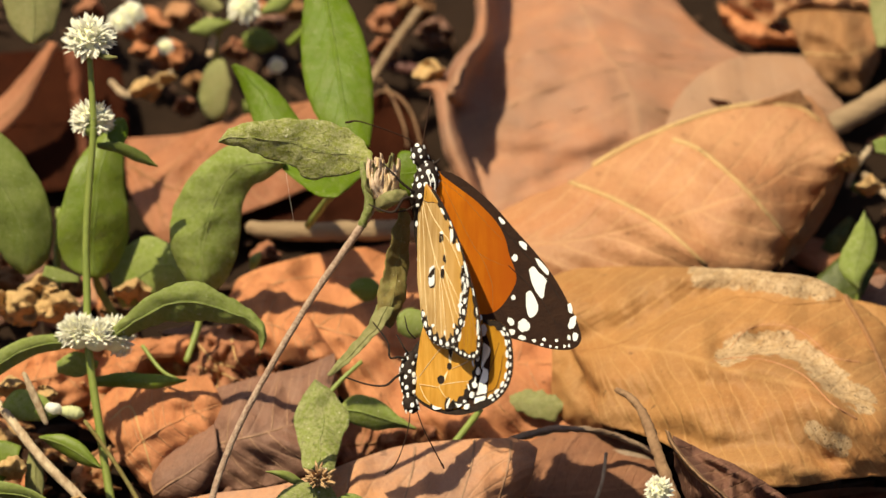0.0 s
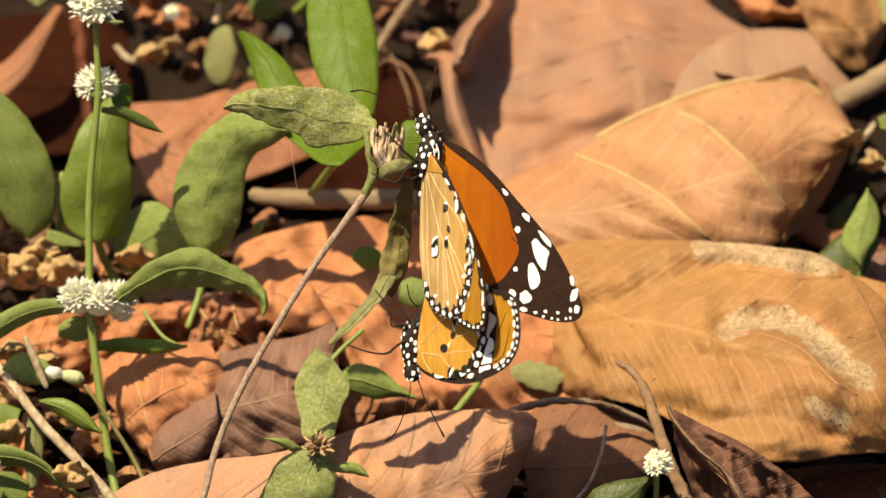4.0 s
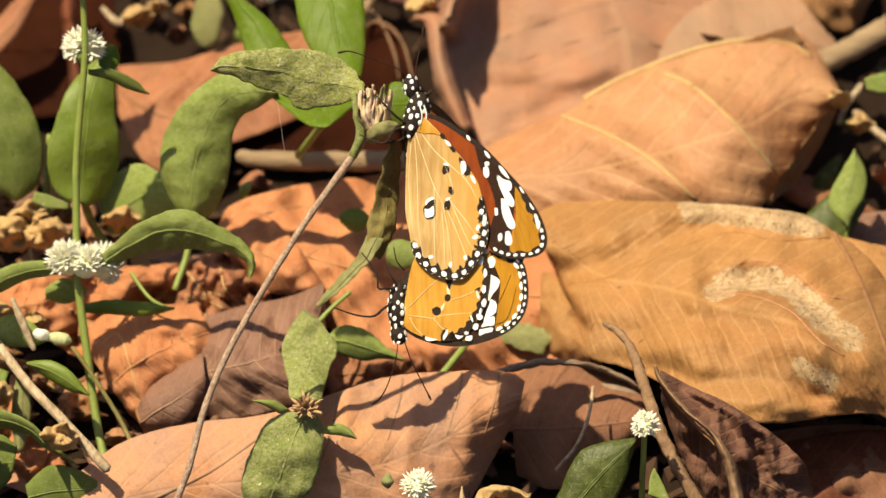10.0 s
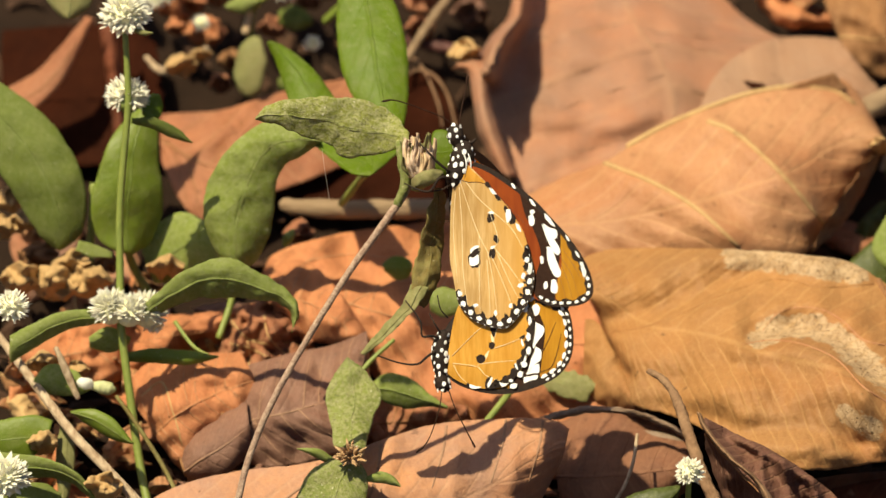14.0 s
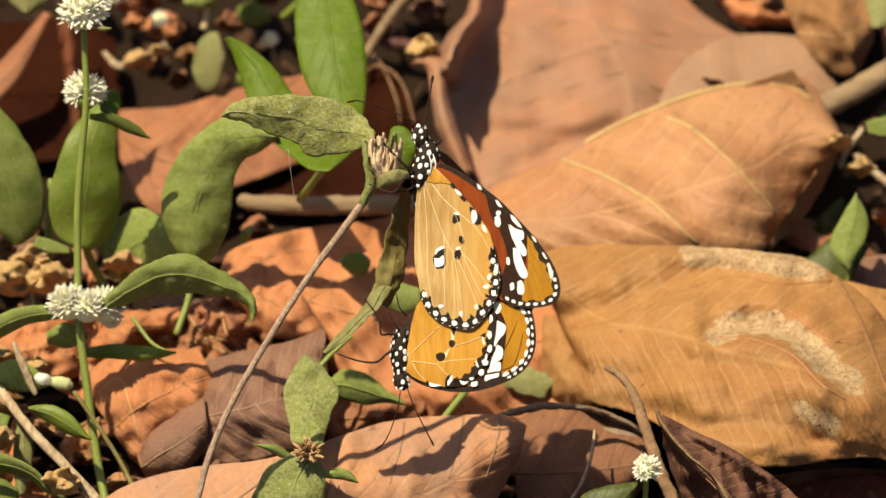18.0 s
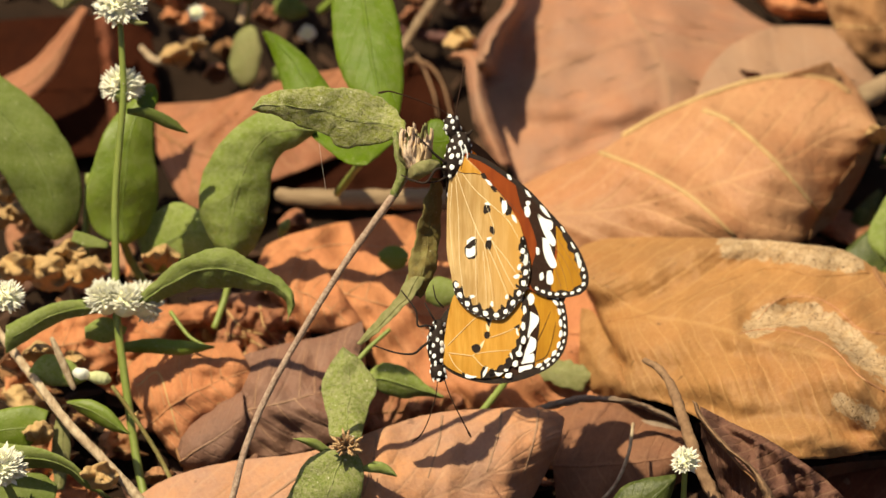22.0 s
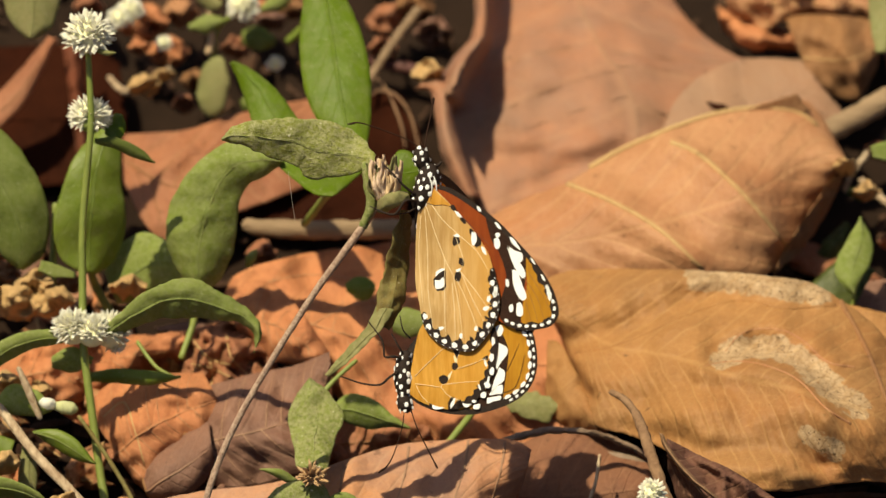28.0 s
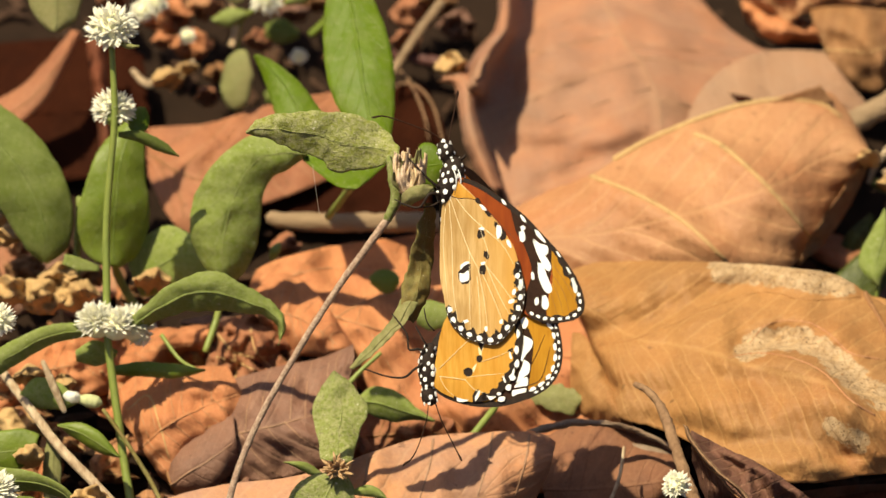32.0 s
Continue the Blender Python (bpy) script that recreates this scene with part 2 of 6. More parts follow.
UMBER = dead_leaf("dry_leaf_umber", (0.24, 0.105, 0.055), (0.17, 0.075, 0.045), (0.11, 0.05, 0.03), (0.34, 0.18, 0.10), 6, 0.5)
STALK = plain("stalk_brown", (0.30, 0.18, 0.10), (0.15, 0.08, 0.045), 450, 0.8, 0.15, 1.0, (1, 1, 0.25))
# Near black: the deep shade on these leaves is put into their colour.
SHADE_TONED = dead_leaf("dry_leaf_shade_toned", (0.034, 0.010, 0.005), (0.024, 0.007, 0.004), (0.016, 0.006, 0.004), (0.045, 0.013, 0.006), 6, 0.5, spec=0.0, rough=1.0)
GREY = dead_leaf("dry_leaf_grey", (0.30, 0.21, 0.15), (0.22, 0.15, 0.10), (0.10, 0.06, 0.04), (0.40, 0.30, 0.21), 10, 0.1)
TWIST = dead_leaf("dry_leaf_twisted", (0.17, 0.078, 0.05), (0.11, 0.046, 0.034), (0.07, 0.03, 0.02), (0.36, 0.22, 0.13), 14, 0.3, relief=0.8)
STRAW_LEAF = dead_leaf("dry_leaf_straw", (0.55, 0.36, 0.16), (0.45, 0.28, 0.12), (0.25, 0.14, 0.06), (0.6, 0.42, 0.2), 8, 0.5)

GREEN = green_leaf("leaf_green", (0.13, 0.182, 0.016), (0.165, 0.215, 0.025))
GREEN_BRIGHT = green_leaf("leaf_bright", (0.10, 0.165, 0.002), (0.13, 0.20, 0.003), (0.14, 0.20, 0.012), rough=0.5, glow=0.35)
GREEN_DEEP = green_leaf("leaf_deep", (0.105, 0.138, 0.016), (0.135, 0.168, 0.024), dust=0.2, dust_tone=(0.26, 0.28, 0.13))
GREEN_SOFT = green_leaf("leaf_soft", (0.17, 0.215, 0.035), (0.215, 0.255, 0.05), dust=0.5, dust_tone=(0.30, 0.32, 0.14))
GREEN_WARM = green_leaf("leaf_warm", (0.175, 0.23, 0.028), (0.225, 0.275, 0.045), dust=0.5, dust_tone=(0.36, 0.38, 0.17))
DUSTY = green_leaf("leaf_dusty", (0.17, 0.19, 0.02), (0.22, 0.235, 0.03), dust=0.85, dust_tone=(0.39, 0.37, 0.20), glow=0.1)
DUSTY_GREEN = green_leaf("leaf_dusty_green", (0.13, 0.165, 0.022), (0.17, 0.20, 0.03), dust=0.85, dust_tone=(0.32, 0.30, 0.15), glow=0.1)
OLIVE = green_leaf("leaf_olive_brown", (0.19, 0.145, 0.035), (0.24, 0.175, 0.05), dust=0.4, dust_tone=(0.29, 0.23, 0.11), glow=0.12)
# Green darkened to carry the shade of the foliage in its colour.
GREEN_SHADE = green_leaf("leaf_shade_toned", (0.05, 0.062, 0.009), (0.066, 0.08, 0.013))
OLIVE_PALE = green_leaf("leaf_pale_olive", (0.20, 0.205, 0.065), (0.25, 0.22, 0.085), dust=0.3, dust_tone=(0.42, 0.36, 0.2))

STEM_GREEN = plain("stem_green", (0.215, 0.25, 0.05), (0.155, 0.195, 0.04), 300, 0.5, 0.4, 0.3, (1, 1, 0.2))
STEM_RED = plain("stem_red_brown", (0.55, 0.40, 0.29), (0.24, 0.13, 0.09), 1500, 0.65, 0.3, 0.8)
STEM_DRY = plain("stem_dry", (0.58, 0.45, 0.30), (0.26, 0.16, 0.09), 1200, 0.75, 0.2, 0.9, (1, 0.3, 1))
STICK = plain("stick_wood", (0.30, 0.205, 0.12), (0.18, 0.115, 0.066), 350, 0.75, 0.2, 0.9, (0.15, 1, 1))
STRAW = plain("dry_straw", (0.72, 0.54, 0.33), (0.52, 0.34, 0.18), 900, 0.7, 0.2, 0.5, None, 0.15)
HUSK = plain("dry_husk", (0.80, 0.62, 0.46), (0.56, 0.38, 0.25), 1400, 0.8, 0.15, 0.6, None, 0.2)
BRISTLE = plain("dry_bristle", (0.56, 0.38, 0.20), (0.24, 0.12, 0.06), 900, 0.8, 0.15, 0.4)
PETAL = plain("petal_white", (0.93, 0.92, 0.84), (0.90, 0.87, 0.74), 500, 0.6, 0.2, 0, None, 0.45)
BUD = plain("bud_pale", (0.62, 0.62, 0.34), (0.48, 0.50, 0.22), 300, 0.6, 0.3, 0.2, None, 0.25)
HEART = plain("flower_heart", (0.86, 0.84, 0.55), (0.78, 0.76, 0.42), 700, 0.6, 0.3, 0.3)
# Near-black crumbs and soil: shade of the leaf gaps is in their colour.
SHADED_CRUMB = plain("crumbs", (0.040, 0.020, 0.012), (0.085, 0.042, 0.022), 90, 0.85, 0.2, 0.5)
SHADED_SOIL = plain("soil", (0.014, 0.008, 0.005), (0.024, 0.013, 0.008), 60, 0.95, 0.1, 1.0)
LITTER = plain("litter_floor", (0.22, 0.125, 0.06), (0.10, 0.055, 0.028), 25, 0.85, 0.15, 1.0)
THREAD = plain("silk", (0.5, 0.42, 0.36), (0.5, 0.42, 0.36), 200, 0.4, 0.5, 0)


# ---- mesh helpers ----
def mesh_of(name, verts, faces, mat, origin=Vector((0, 0, 0)), smooth=True, uvs=None):
    me = bpy.data.meshes.new(name)
    me.from_pydata([tuple(Vector(v) - origin) for v in verts], [], faces)
    if uvs is not None:
        layer = me.uv_layers.new(name="UVMap")
        for loop in me.loops:
            layer.data[loop.index].uv = uvs[loop.vertex_index]
    me.materials.append(mat)
    if smooth:
        for p in me.polygons:
            p.use_smooth = True
    me.update()
    return me


def thing(name, place, label, category, group=""):
    ob = new(name)
    ob.empty_display_size = 0.005
    ob.location = place
    return tagged(ob, label, category, group)


def part(name, me, parent, label="", place=None):
    ob = new(name, me)
    ob.parent = parent
    if place is not None:
        ob.location = place
    return tagged(ob, label)


BLADE_WORN = []


def to_line(x, y, line):
    """Distance of a plate point from a broken line."""
    best = 1e9
    for (ax, ay), (bx, by) in zip(line, line[1:]):
        dx, dy = bx - ax, by - ay
        f = min(1, max(0, ((x - ax) * dx + (y - ay) * dy) / (dx * dx + dy * dy)))
        best = min(best, math.hypot(x - ax - f * dx, y - ay - f * dy))
    return best


def blade(left, right, mode="h", n=44, m=22, bulge=0.0, ripple=0.0, size=120.0, pillow=0.0, count=9, slant=0.5, fray=1.5, thick=0.3, seed=0, folds=(), worn=()):
    """A leaf blade between two edge curves. Depths are heights over the soil (mode h) or millimetres behind the plate (mode w).
    bulge arches it across, ripple waves it, pillow swells it between side veins; all in millimetres."""
    a, b = spline(left, n), spline(right, n)
    top, uvs = [], []
    for i in range(n):
        s = i / (n - 1)
        for j in range(m):
            t = j / (m - 1)
            x, y, d = a[i] * (1 - t) + b[i] * t
            rim = noise.noise(Vector((x / 22, y / 22, seed)))
            fine = noise.noise(Vector((x / 9, y / 9, seed + 3)))
            x += fray * (rim + 0.5 * fine)
            y += fray * (noise.noise(Vector((x / 22, y / 22, seed + 9))) + 0.5 * noise.noise(Vector((x / 8, y / 8, seed + 5))))
            up = bulge * (1 - (2 * t - 1) ** 2)
            up += ripple * noise.noise(Vector((x / size, y / size, seed + 20)))
            up += ripple * 0.35 * noise.noise(Vector((x / size * 2.7, y / size * 2.7, seed + 30)))
            up += pillow * (abs(math.sin((s - abs(t - 0.5) * slant) * count * math.pi)) - 0.6) * min(1, 8 * abs(t - 0.5)) * min(1, 6 * t, 6 * (1 - t))
            for line, wide, high in folds:
                up += high * math.exp(-(to_line(x, y, line) / wide) ** 2)
            w = depth(x, y, d + up) if mode == "h" else d - up
            top.append((x, y, w))
            uvs.append((t, s))
    k = n * m
    verts = [at(*p) for p in top] + [at(x, y, w + thick) for x, y, w in top]
    faces = []
    for i in range(n - 1):
        for j in range(m - 1):
            q = i * m + j
            faces.append((q, q + m, q + m + 1, q + 1))
            faces.append((k + q, k + q + 1, k + q + m + 1, k + q + m))
    ring = [j for j in range(m)] + [i * m + m - 1 for i in range(1, n)] + [(n - 1) * m + j for j in range(m - 2, -1, -1)] + [i * m for i in range(n - 2, 0, -1)]
    for p, q in zip(ring, ring[1:] + ring[:1]):
        faces.append((p, q, k + q, k + p))
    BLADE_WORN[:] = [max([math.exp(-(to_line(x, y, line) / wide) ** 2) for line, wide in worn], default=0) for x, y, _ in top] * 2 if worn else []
    return verts, faces, uvs + uvs


def tube_mesh(points, radii, sides=8, n=None, rough=0.0):
    """A round, tapered, slightly uneven rod along world points; radii in metres."""
    n = n or max(6, 5 * len(points))
    path = spline([(*p, r) for p, r in zip(points, radii)], n) if len(points) > 2 else np.array([[*p, r] for p, r in zip(points, radii)], float)
    if len(points) == 2:
        path = path[0] + (path[1] - path[0]) * np.linspace(0, 1, n)[:, None]
    verts, faces = [], []
    for i in range(n):
        p = Vector(path[i, :3])
        d = Vector(path[min(i + 1, n - 1), :3]) - Vector(path[max(i - 1, 0), :3])
        d.normalize()
        e = d.cross(Vector((0.31, 0.2, 0.93)))
        if e.length < 1e-3:
            e = d.cross(Vector((1, 0, 0)))
        e.normalize()
        f = d.cross(e)
        for j in range(sides):
            a = 2 * math.pi * j / sides
            r = max(path[i, 3], 1e-5) * (1 + rough * noise.noise(Vector((i * 0.7, j * 1.3, path[0, 0] * 999))))
            verts.append(p + (e * math.cos(a) + f * math.sin(a)) * r)
    for i in range(n - 1):
        for j in range(sides):
            q, k = i * sides + j, i * sides + (j + 1) % sides
            faces.append((q, k, k + sides, q + sides))
    for end, step in ((0, -1), (n - 1, 1)):
        c = sum((verts[end * sides + j] for j in range(sides)), Vector()) / sides
        d = (Vector(path[end, :3]) - Vector(path[end - step, :3])).normalized()
        k = len(verts)
        verts.append(c + d * path[end, 3] * 0.6)
        for j in range(sides):
            a, b = end * sides + j, end * sides + (j + 1) % sides
            faces.append((b, a, k) if step < 0 else (a, b, k))
    return verts, faces


DEEP = {}


def rod(name, pts, mm, mat, parent, mode="w", label="", sides=8, rough=0.12, n=None):
    """A stem or rod through plate points; mm: its radius in millimetres, at the ends or all along."""
    back = DEEP.get(parent.name, 0)
    place = [at(p[0], p[1], p[2] + back) if mode == "w" else on(*p) for p in pts]
    r = np.interp(np.linspace(0, 1, len(pts)), np.linspace(0, 1, len(mm)), mm) / 1000
    v, f = tube_mesh(place, r, sides, n, rough)
    return part(name, mesh_of(name, v, f, mat, parent.location if parent else Vector((0, 0, 0))), parent, label)


PALER = {a.name: b for a, b in ((ORANGE, PEACH), (RUST, BROWN), (MAUVE, ROSE_PALE), (FRONT, ROSE_PALE), (PEACH, STRAW_LEAF), (PINK, ROSE_PALE), (TWIST, BROWN), (BROWN, STRAW_LEAF), (DARKRED, DARKRED))}


def leaf_part(name, left, right, mat, parent, label="", rib=None, rib_mat=None, laterals=0, **kw):
    """A blade under its plant, with a midrib along its middle when rib (mm) is given."""
    back = DEEP.get(parent.name, 0)
    if back and kw.get("mode") == "w":
        left, right = [(x, y, w + back) for x, y, w in left], [(x, y, w + back) for x, y, w in right]
    v, f, uv = blade(left, right, **kw)
    ob = part(name, mesh_of(name, v, f, mat, parent.location, True, uv), parent, label)
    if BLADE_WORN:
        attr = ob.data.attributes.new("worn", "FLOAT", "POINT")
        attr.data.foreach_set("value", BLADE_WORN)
    if laterals:
        n, m = kw.get("n", 44), kw.get("m", 22)
        for k in range(laterals):
            for side in (-1, 1):
                start = (0.06 + 0.84 * k / laterals + 0.02 * math.sin(3 * k + side)) * (n - 1)
                run = []
                for f in np.linspace(0, 0.96, 9):
                    i = start + f * (0.16 + 0.02 * math.sin(5 * k)) * (n - 1) * (0.6 + 0.5 * f)
                    if i > n - 1.01:
                        break
                    j = (m - 1) * (0.5 + 0.5 * side * f)
                    i0, j0 = int(i), min(int(j), m - 2)
                    di, dj = i - i0, j - j0
                    g = lambda a, b: Vector(v[a * m + b])
                    q = (g(i0, j0) * (1 - dj) + g(i0, j0 + 1) * dj) * (1 - di) + (g(i0 + 1, j0) * (1 - dj) + g(i0 + 1, j0 + 1) * dj) * di
                    run.append(q + AHEAD * 0.00002)
                if len(run) > 4:
                    rv, rf = tube_mesh(run, np.linspace(0.00017, 0.00006, len(run)), 5, 2 * len(run))
                    part("vein", mesh_of("vein", rv, rf, PALER.get(mat.name, mat), parent.location), ob)
    if rib:
        n, m = kw.get("n", 44), kw.get("m", 22)
        mid = [Vector(v[i * m + m // 2]) - AHEAD * 0.00005 for i in range(0, n, 3)]
        rv, rf = tube_mesh(mid, np.linspace(rib, rib * 0.3, len(mid)) / 1000, 6, len(mid) * 2)
        part("midrib", mesh_of("midrib", rv, rf, rib_mat or mat, parent.location), ob)
    return ob


def fallen(name, left, right, mat, label, rib=None, rib_mat=None, group="fallen leaves", **kw):
    """A dead leaf on the ground: a thing with its blade and, where it shows, its midrib."""
    c = left[len(left) // 2]
    e = right[len(right) // 2]
    base = on((c[0] + e[0]) / 2, (c[1] + e[1]) / 2, 0) if kw.get("mode", "h") == "h" else at((c[0] + e[0]) / 2, (c[1] + e[1]) / 2, (c[2] + e[2]) / 2)
    root = thing(name, base, label, "dead leaf", group)
    if rib is None and kw.get("n", 44) >= 30:
        rib = 0.2
    side_veins = 7 if kw.get("n", 44) >= 36 and rib != 0 and mat not in (TAN, TWIST) else 0
    leaf_part("blade", left, right, mat, root, "", rib, rib_mat or PALER.get(mat.name), side_veins, **kw)
    return root


def vein(root, pts, mm, mat):
    """A raised vein half sunk in a fallen leaf, following its surface."""
    leaf = root.children[0].data
    tree = BVHTree.FromPolygons([v.co + root.location for v in leaf.vertices], [tuple(p.vertices) for p in leaf.polygons])
    place = []
    for x, y, _ in spline([(px, py, 0) for px, py in pts], 5 * len(pts)):
        hit = tree.ray_cast(EYE, (at(x, y, 0) - EYE).normalized())[0]
        if hit is not None:
            place.append(hit + AHEAD * 0.0001)
    if len(place) < 3:
        return None
    r = np.interp(np.linspace(0, 1, len(place)), np.linspace(0, 1, len(mm)), mm) / 1000
    v, f = tube_mesh(place, r, 6, 2 * len(place), 0.1)
    return part("vein", mesh_of("vein", v, f, mat, root.location), root)


# ---- the ground ----
def ground_sheet():
    """One sheet of soil: fine and uneven under the litter, coarse out to the horizon."""
    xs = sorted({*np.round(np.linspace(-0.22, 0.22, 89), 4), *[s * v for v in (0.4, 0.8, 2, 6, 20, 80, 300, 1500) for s in (-1, 1)]})
    ys = sorted({*np.round(np.linspace(-0.2, 0.3, 101), 4), *[s * v for v in (0.5, 0.9, 2, 6, 20, 80, 300, 1500) for s in (-1, 1)]})
    verts = []
    for y in ys:
        for x in xs:
            near = max(0.0, 1 - max(abs(x), abs(y)) / 0.32)
            z = near * (0.0022 * noise.noise(Vector((x * 45, y * 45, 1))) + 0.0012 * noise.noise(Vector((x * 160, y * 160, 5)))) - 0.001
            verts.append((x, y, z))
    w = len(xs)
    faces = [(j * w + i, j * w + i + 1, (j + 1) * w + i + 1, (j + 1) * w + i) for j in range(len(ys) - 1) for i in range(w - 1)]
    me = mesh_of("ground", verts, faces, SHADED_SOIL)
    # Out of view, a litter tone is added to send back warm light.
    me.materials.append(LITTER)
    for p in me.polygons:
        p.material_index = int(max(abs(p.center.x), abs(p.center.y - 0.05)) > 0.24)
    ob = new("ground", me)
    return tagged(ob, "dark brown forest soil, gap shade in its colour, dry litter around", "ground", "", "structure")


def crumbs():
    """Loose crumbs of bark and leaf on the soil, too many to count."""
    rng = random.Random(4)
    verts, faces = [], []
    for _ in range(1500):
        x, y = rng.uniform(-0.11, 0.11), rng.uniform(-0.09, 0.17)
        if y > 0.06 and rng.random() < 0.6:
            continue
        r = rng.uniform(0.0005, 0.0022)
        turn = Euler((rng.uniform(-0.6, 0.6), rng.uniform(-0.6, 0.6), rng.uniform(0, 6.28))).to_matrix()
        k = len(verts)
        long = rng.uniform(1, 3)
        for a, b, c in ((-long, -0.7, 0), (long, -0.5, 0.1), (long * 0.8, 0.7, 0), (-long * 0.9, 0.6, 0.2), (0, 0, 0.6), (0, 0.1, -0.6)):
            verts.append(Vector((x, y, 0.0007)) + turn @ Vector((a * r, b * r, c * r)))
        for q in range(4):
            faces.append((k + q, k + (q + 1) % 4, k + 4))
            faces.append((k + (q + 1) % 4, k + q, k + 5))
    ob = new("leaf_crumbs", mesh_of("leaf_crumbs", verts, faces, SHADED_CRUMB, smooth=False))
    return tagged(ob, "brown crumbs of bark and leaf scattered on the soil", "debris", "", "stuff")


ground_sheet()
crumbs()

# ---- fallen leaves, from the back to the front ----
pink = fallen("fallen_leaf", [(850, -90, 9), (842, -20, 11), (838, 60, 14), (800, 110, 16), (786, 165, 17), (812, 240, 16), (850, 340, 12), (880, 430, 8)],
              [(1150, -90, 9), (1190, -10, 10), (1240, 50, 10), (1310, 95, 10), (1400, 110, 9), (1450, 190, 8), (1400, 300, 7), (1250, 450, 6)],
              PINK, "large rose-brown dry leaf with a curled edge, lying flat", bulge=3, ripple=3.5, size=170, pillow=0.7, count=7, slant=0.4, seed=1, n=70, m=50,
              folds=(([(860, -90), (856, 0), (852, 70), (815, 125), (800, 170)], 15, 17), ([(905, -60), (900, 60), (880, 160)], 30, -3), ([(880, 0), (890, 120), (892, 220)], 14, 1.0), ([(850, 0), (860, 140), (850, 300)], 22, -1.5), ([(910, 30), (930, 120), (1060, 160)], 30, 1.6), ([(860, 240), (1000, 258), (1150, 240)], 26, 1.6), ([(930, 330), (1080, 270), (1190, 215)], 20, -1.2)))
rose = fallen("fallen_leaf", [(1165, 260, 15), (1180, 215, 17), (1205, 165, 18), (1250, 125, 18), (1320, 98, 18), (1420, 98, 17)],
              [(1300, 330, 12), (1360, 290, 13), (1420, 260, 14), (1465, 230, 15), (1500, 200, 15), (1470, 160, 16)],
              ROSE_PALE, "pale greyish rose dry leaf with torn holes", bulge=1, ripple=2, size=130, seed=2)
# Flat dark patches on the blade paint the dark inside its torn holes.
leaf_part("torn_hole", [(1252, 174, 20.5), (1270, 176, 20.5), (1294, 183, 20.5)], [(1254, 178, 20.5), (1272, 189, 20.5), (1293, 187, 20.5)], SHADE_TONED, rose, "dark patch drawn as a torn hole", n=10, m=5, fray=3, seed=201)
leaf_part("torn_hole", [(1430, 178, 19.5), (1444, 184, 19.5), (1458, 194, 19.5)], [(1432, 190, 19.5), (1440, 200, 19.5), (1456, 198, 19.5)], SHADE_TONED, rose, "dark patch drawn as a torn hole", n=10, m=5, fray=3, seed=202)
peach = fallen("fallen_leaf", [(850, 395, 14), (930, 352, 18), (1012, 318, 22), (1110, 258, 25), (1230, 206, 27), (1330, 182, 27), (1412, 166, 25), (1452, 190, 23), (1500, 268, 20)],
               [(860, 470, 9), (940, 510, 11), (1050, 535, 12), (1180, 540, 13), (1290, 520, 14), (1370, 476, 15), (1402, 436, 15), (1468, 350, 16), (1504, 285, 17)],
               PEACH, "peach-coloured folded dry leaf with raised pale veins", rib=0, bulge=5, ripple=2, size=170, pillow=0.3, count=9, slant=0.6, seed=3, n=70, m=44,
               folds=(([(1010, 324), (1170, 400), (1250, 480)], 30, 1.8), ([(1195, 250), (1300, 318), (1398, 428)], 26, 2.0), ([(1330, 260), (1450, 370)], 40, -1.0), ([(1100, 300), (1230, 400)], 30, -1.0)))
vein(peach, [(1010, 324), (1090, 355), (1170, 400), (1250, 470)], (0.6, 0.4), STRAW_LEAF)
vein(peach, [(1192, 248), (1240, 268), (1300, 318), (1350, 370), (1398, 428)], (0.65, 0.4), STRAW_LEAF)
vein(peach, [(1010, 320), (1110, 260), (1240, 206), (1330, 186), (1410, 190), (1450, 215)], (0.75, 0.5), STRAW_LEAF)
leaf_part("torn_edge", [(1396, 432, 22), (1428, 382, 23), (1460, 332, 23), (1482, 305, 22)], [(1374, 480, 17), (1420, 440, 16), (1468, 372, 16), (1500, 300, 18)], BROWN, peach, "torn brown underside", n=26, m=8, ripple=2, size=30, fray=3, seed=203)
fallen("fallen_leaf", [(1255, 205, 26), (1330, 186, 27), (1412, 158, 29)], [(1300, 205, 26), (1370, 192, 26.5), (1440, 190, 26)],
       BROWN, "upturned brown tip of a folded dry leaf", ripple=1, seed=31, n=14, m=8)
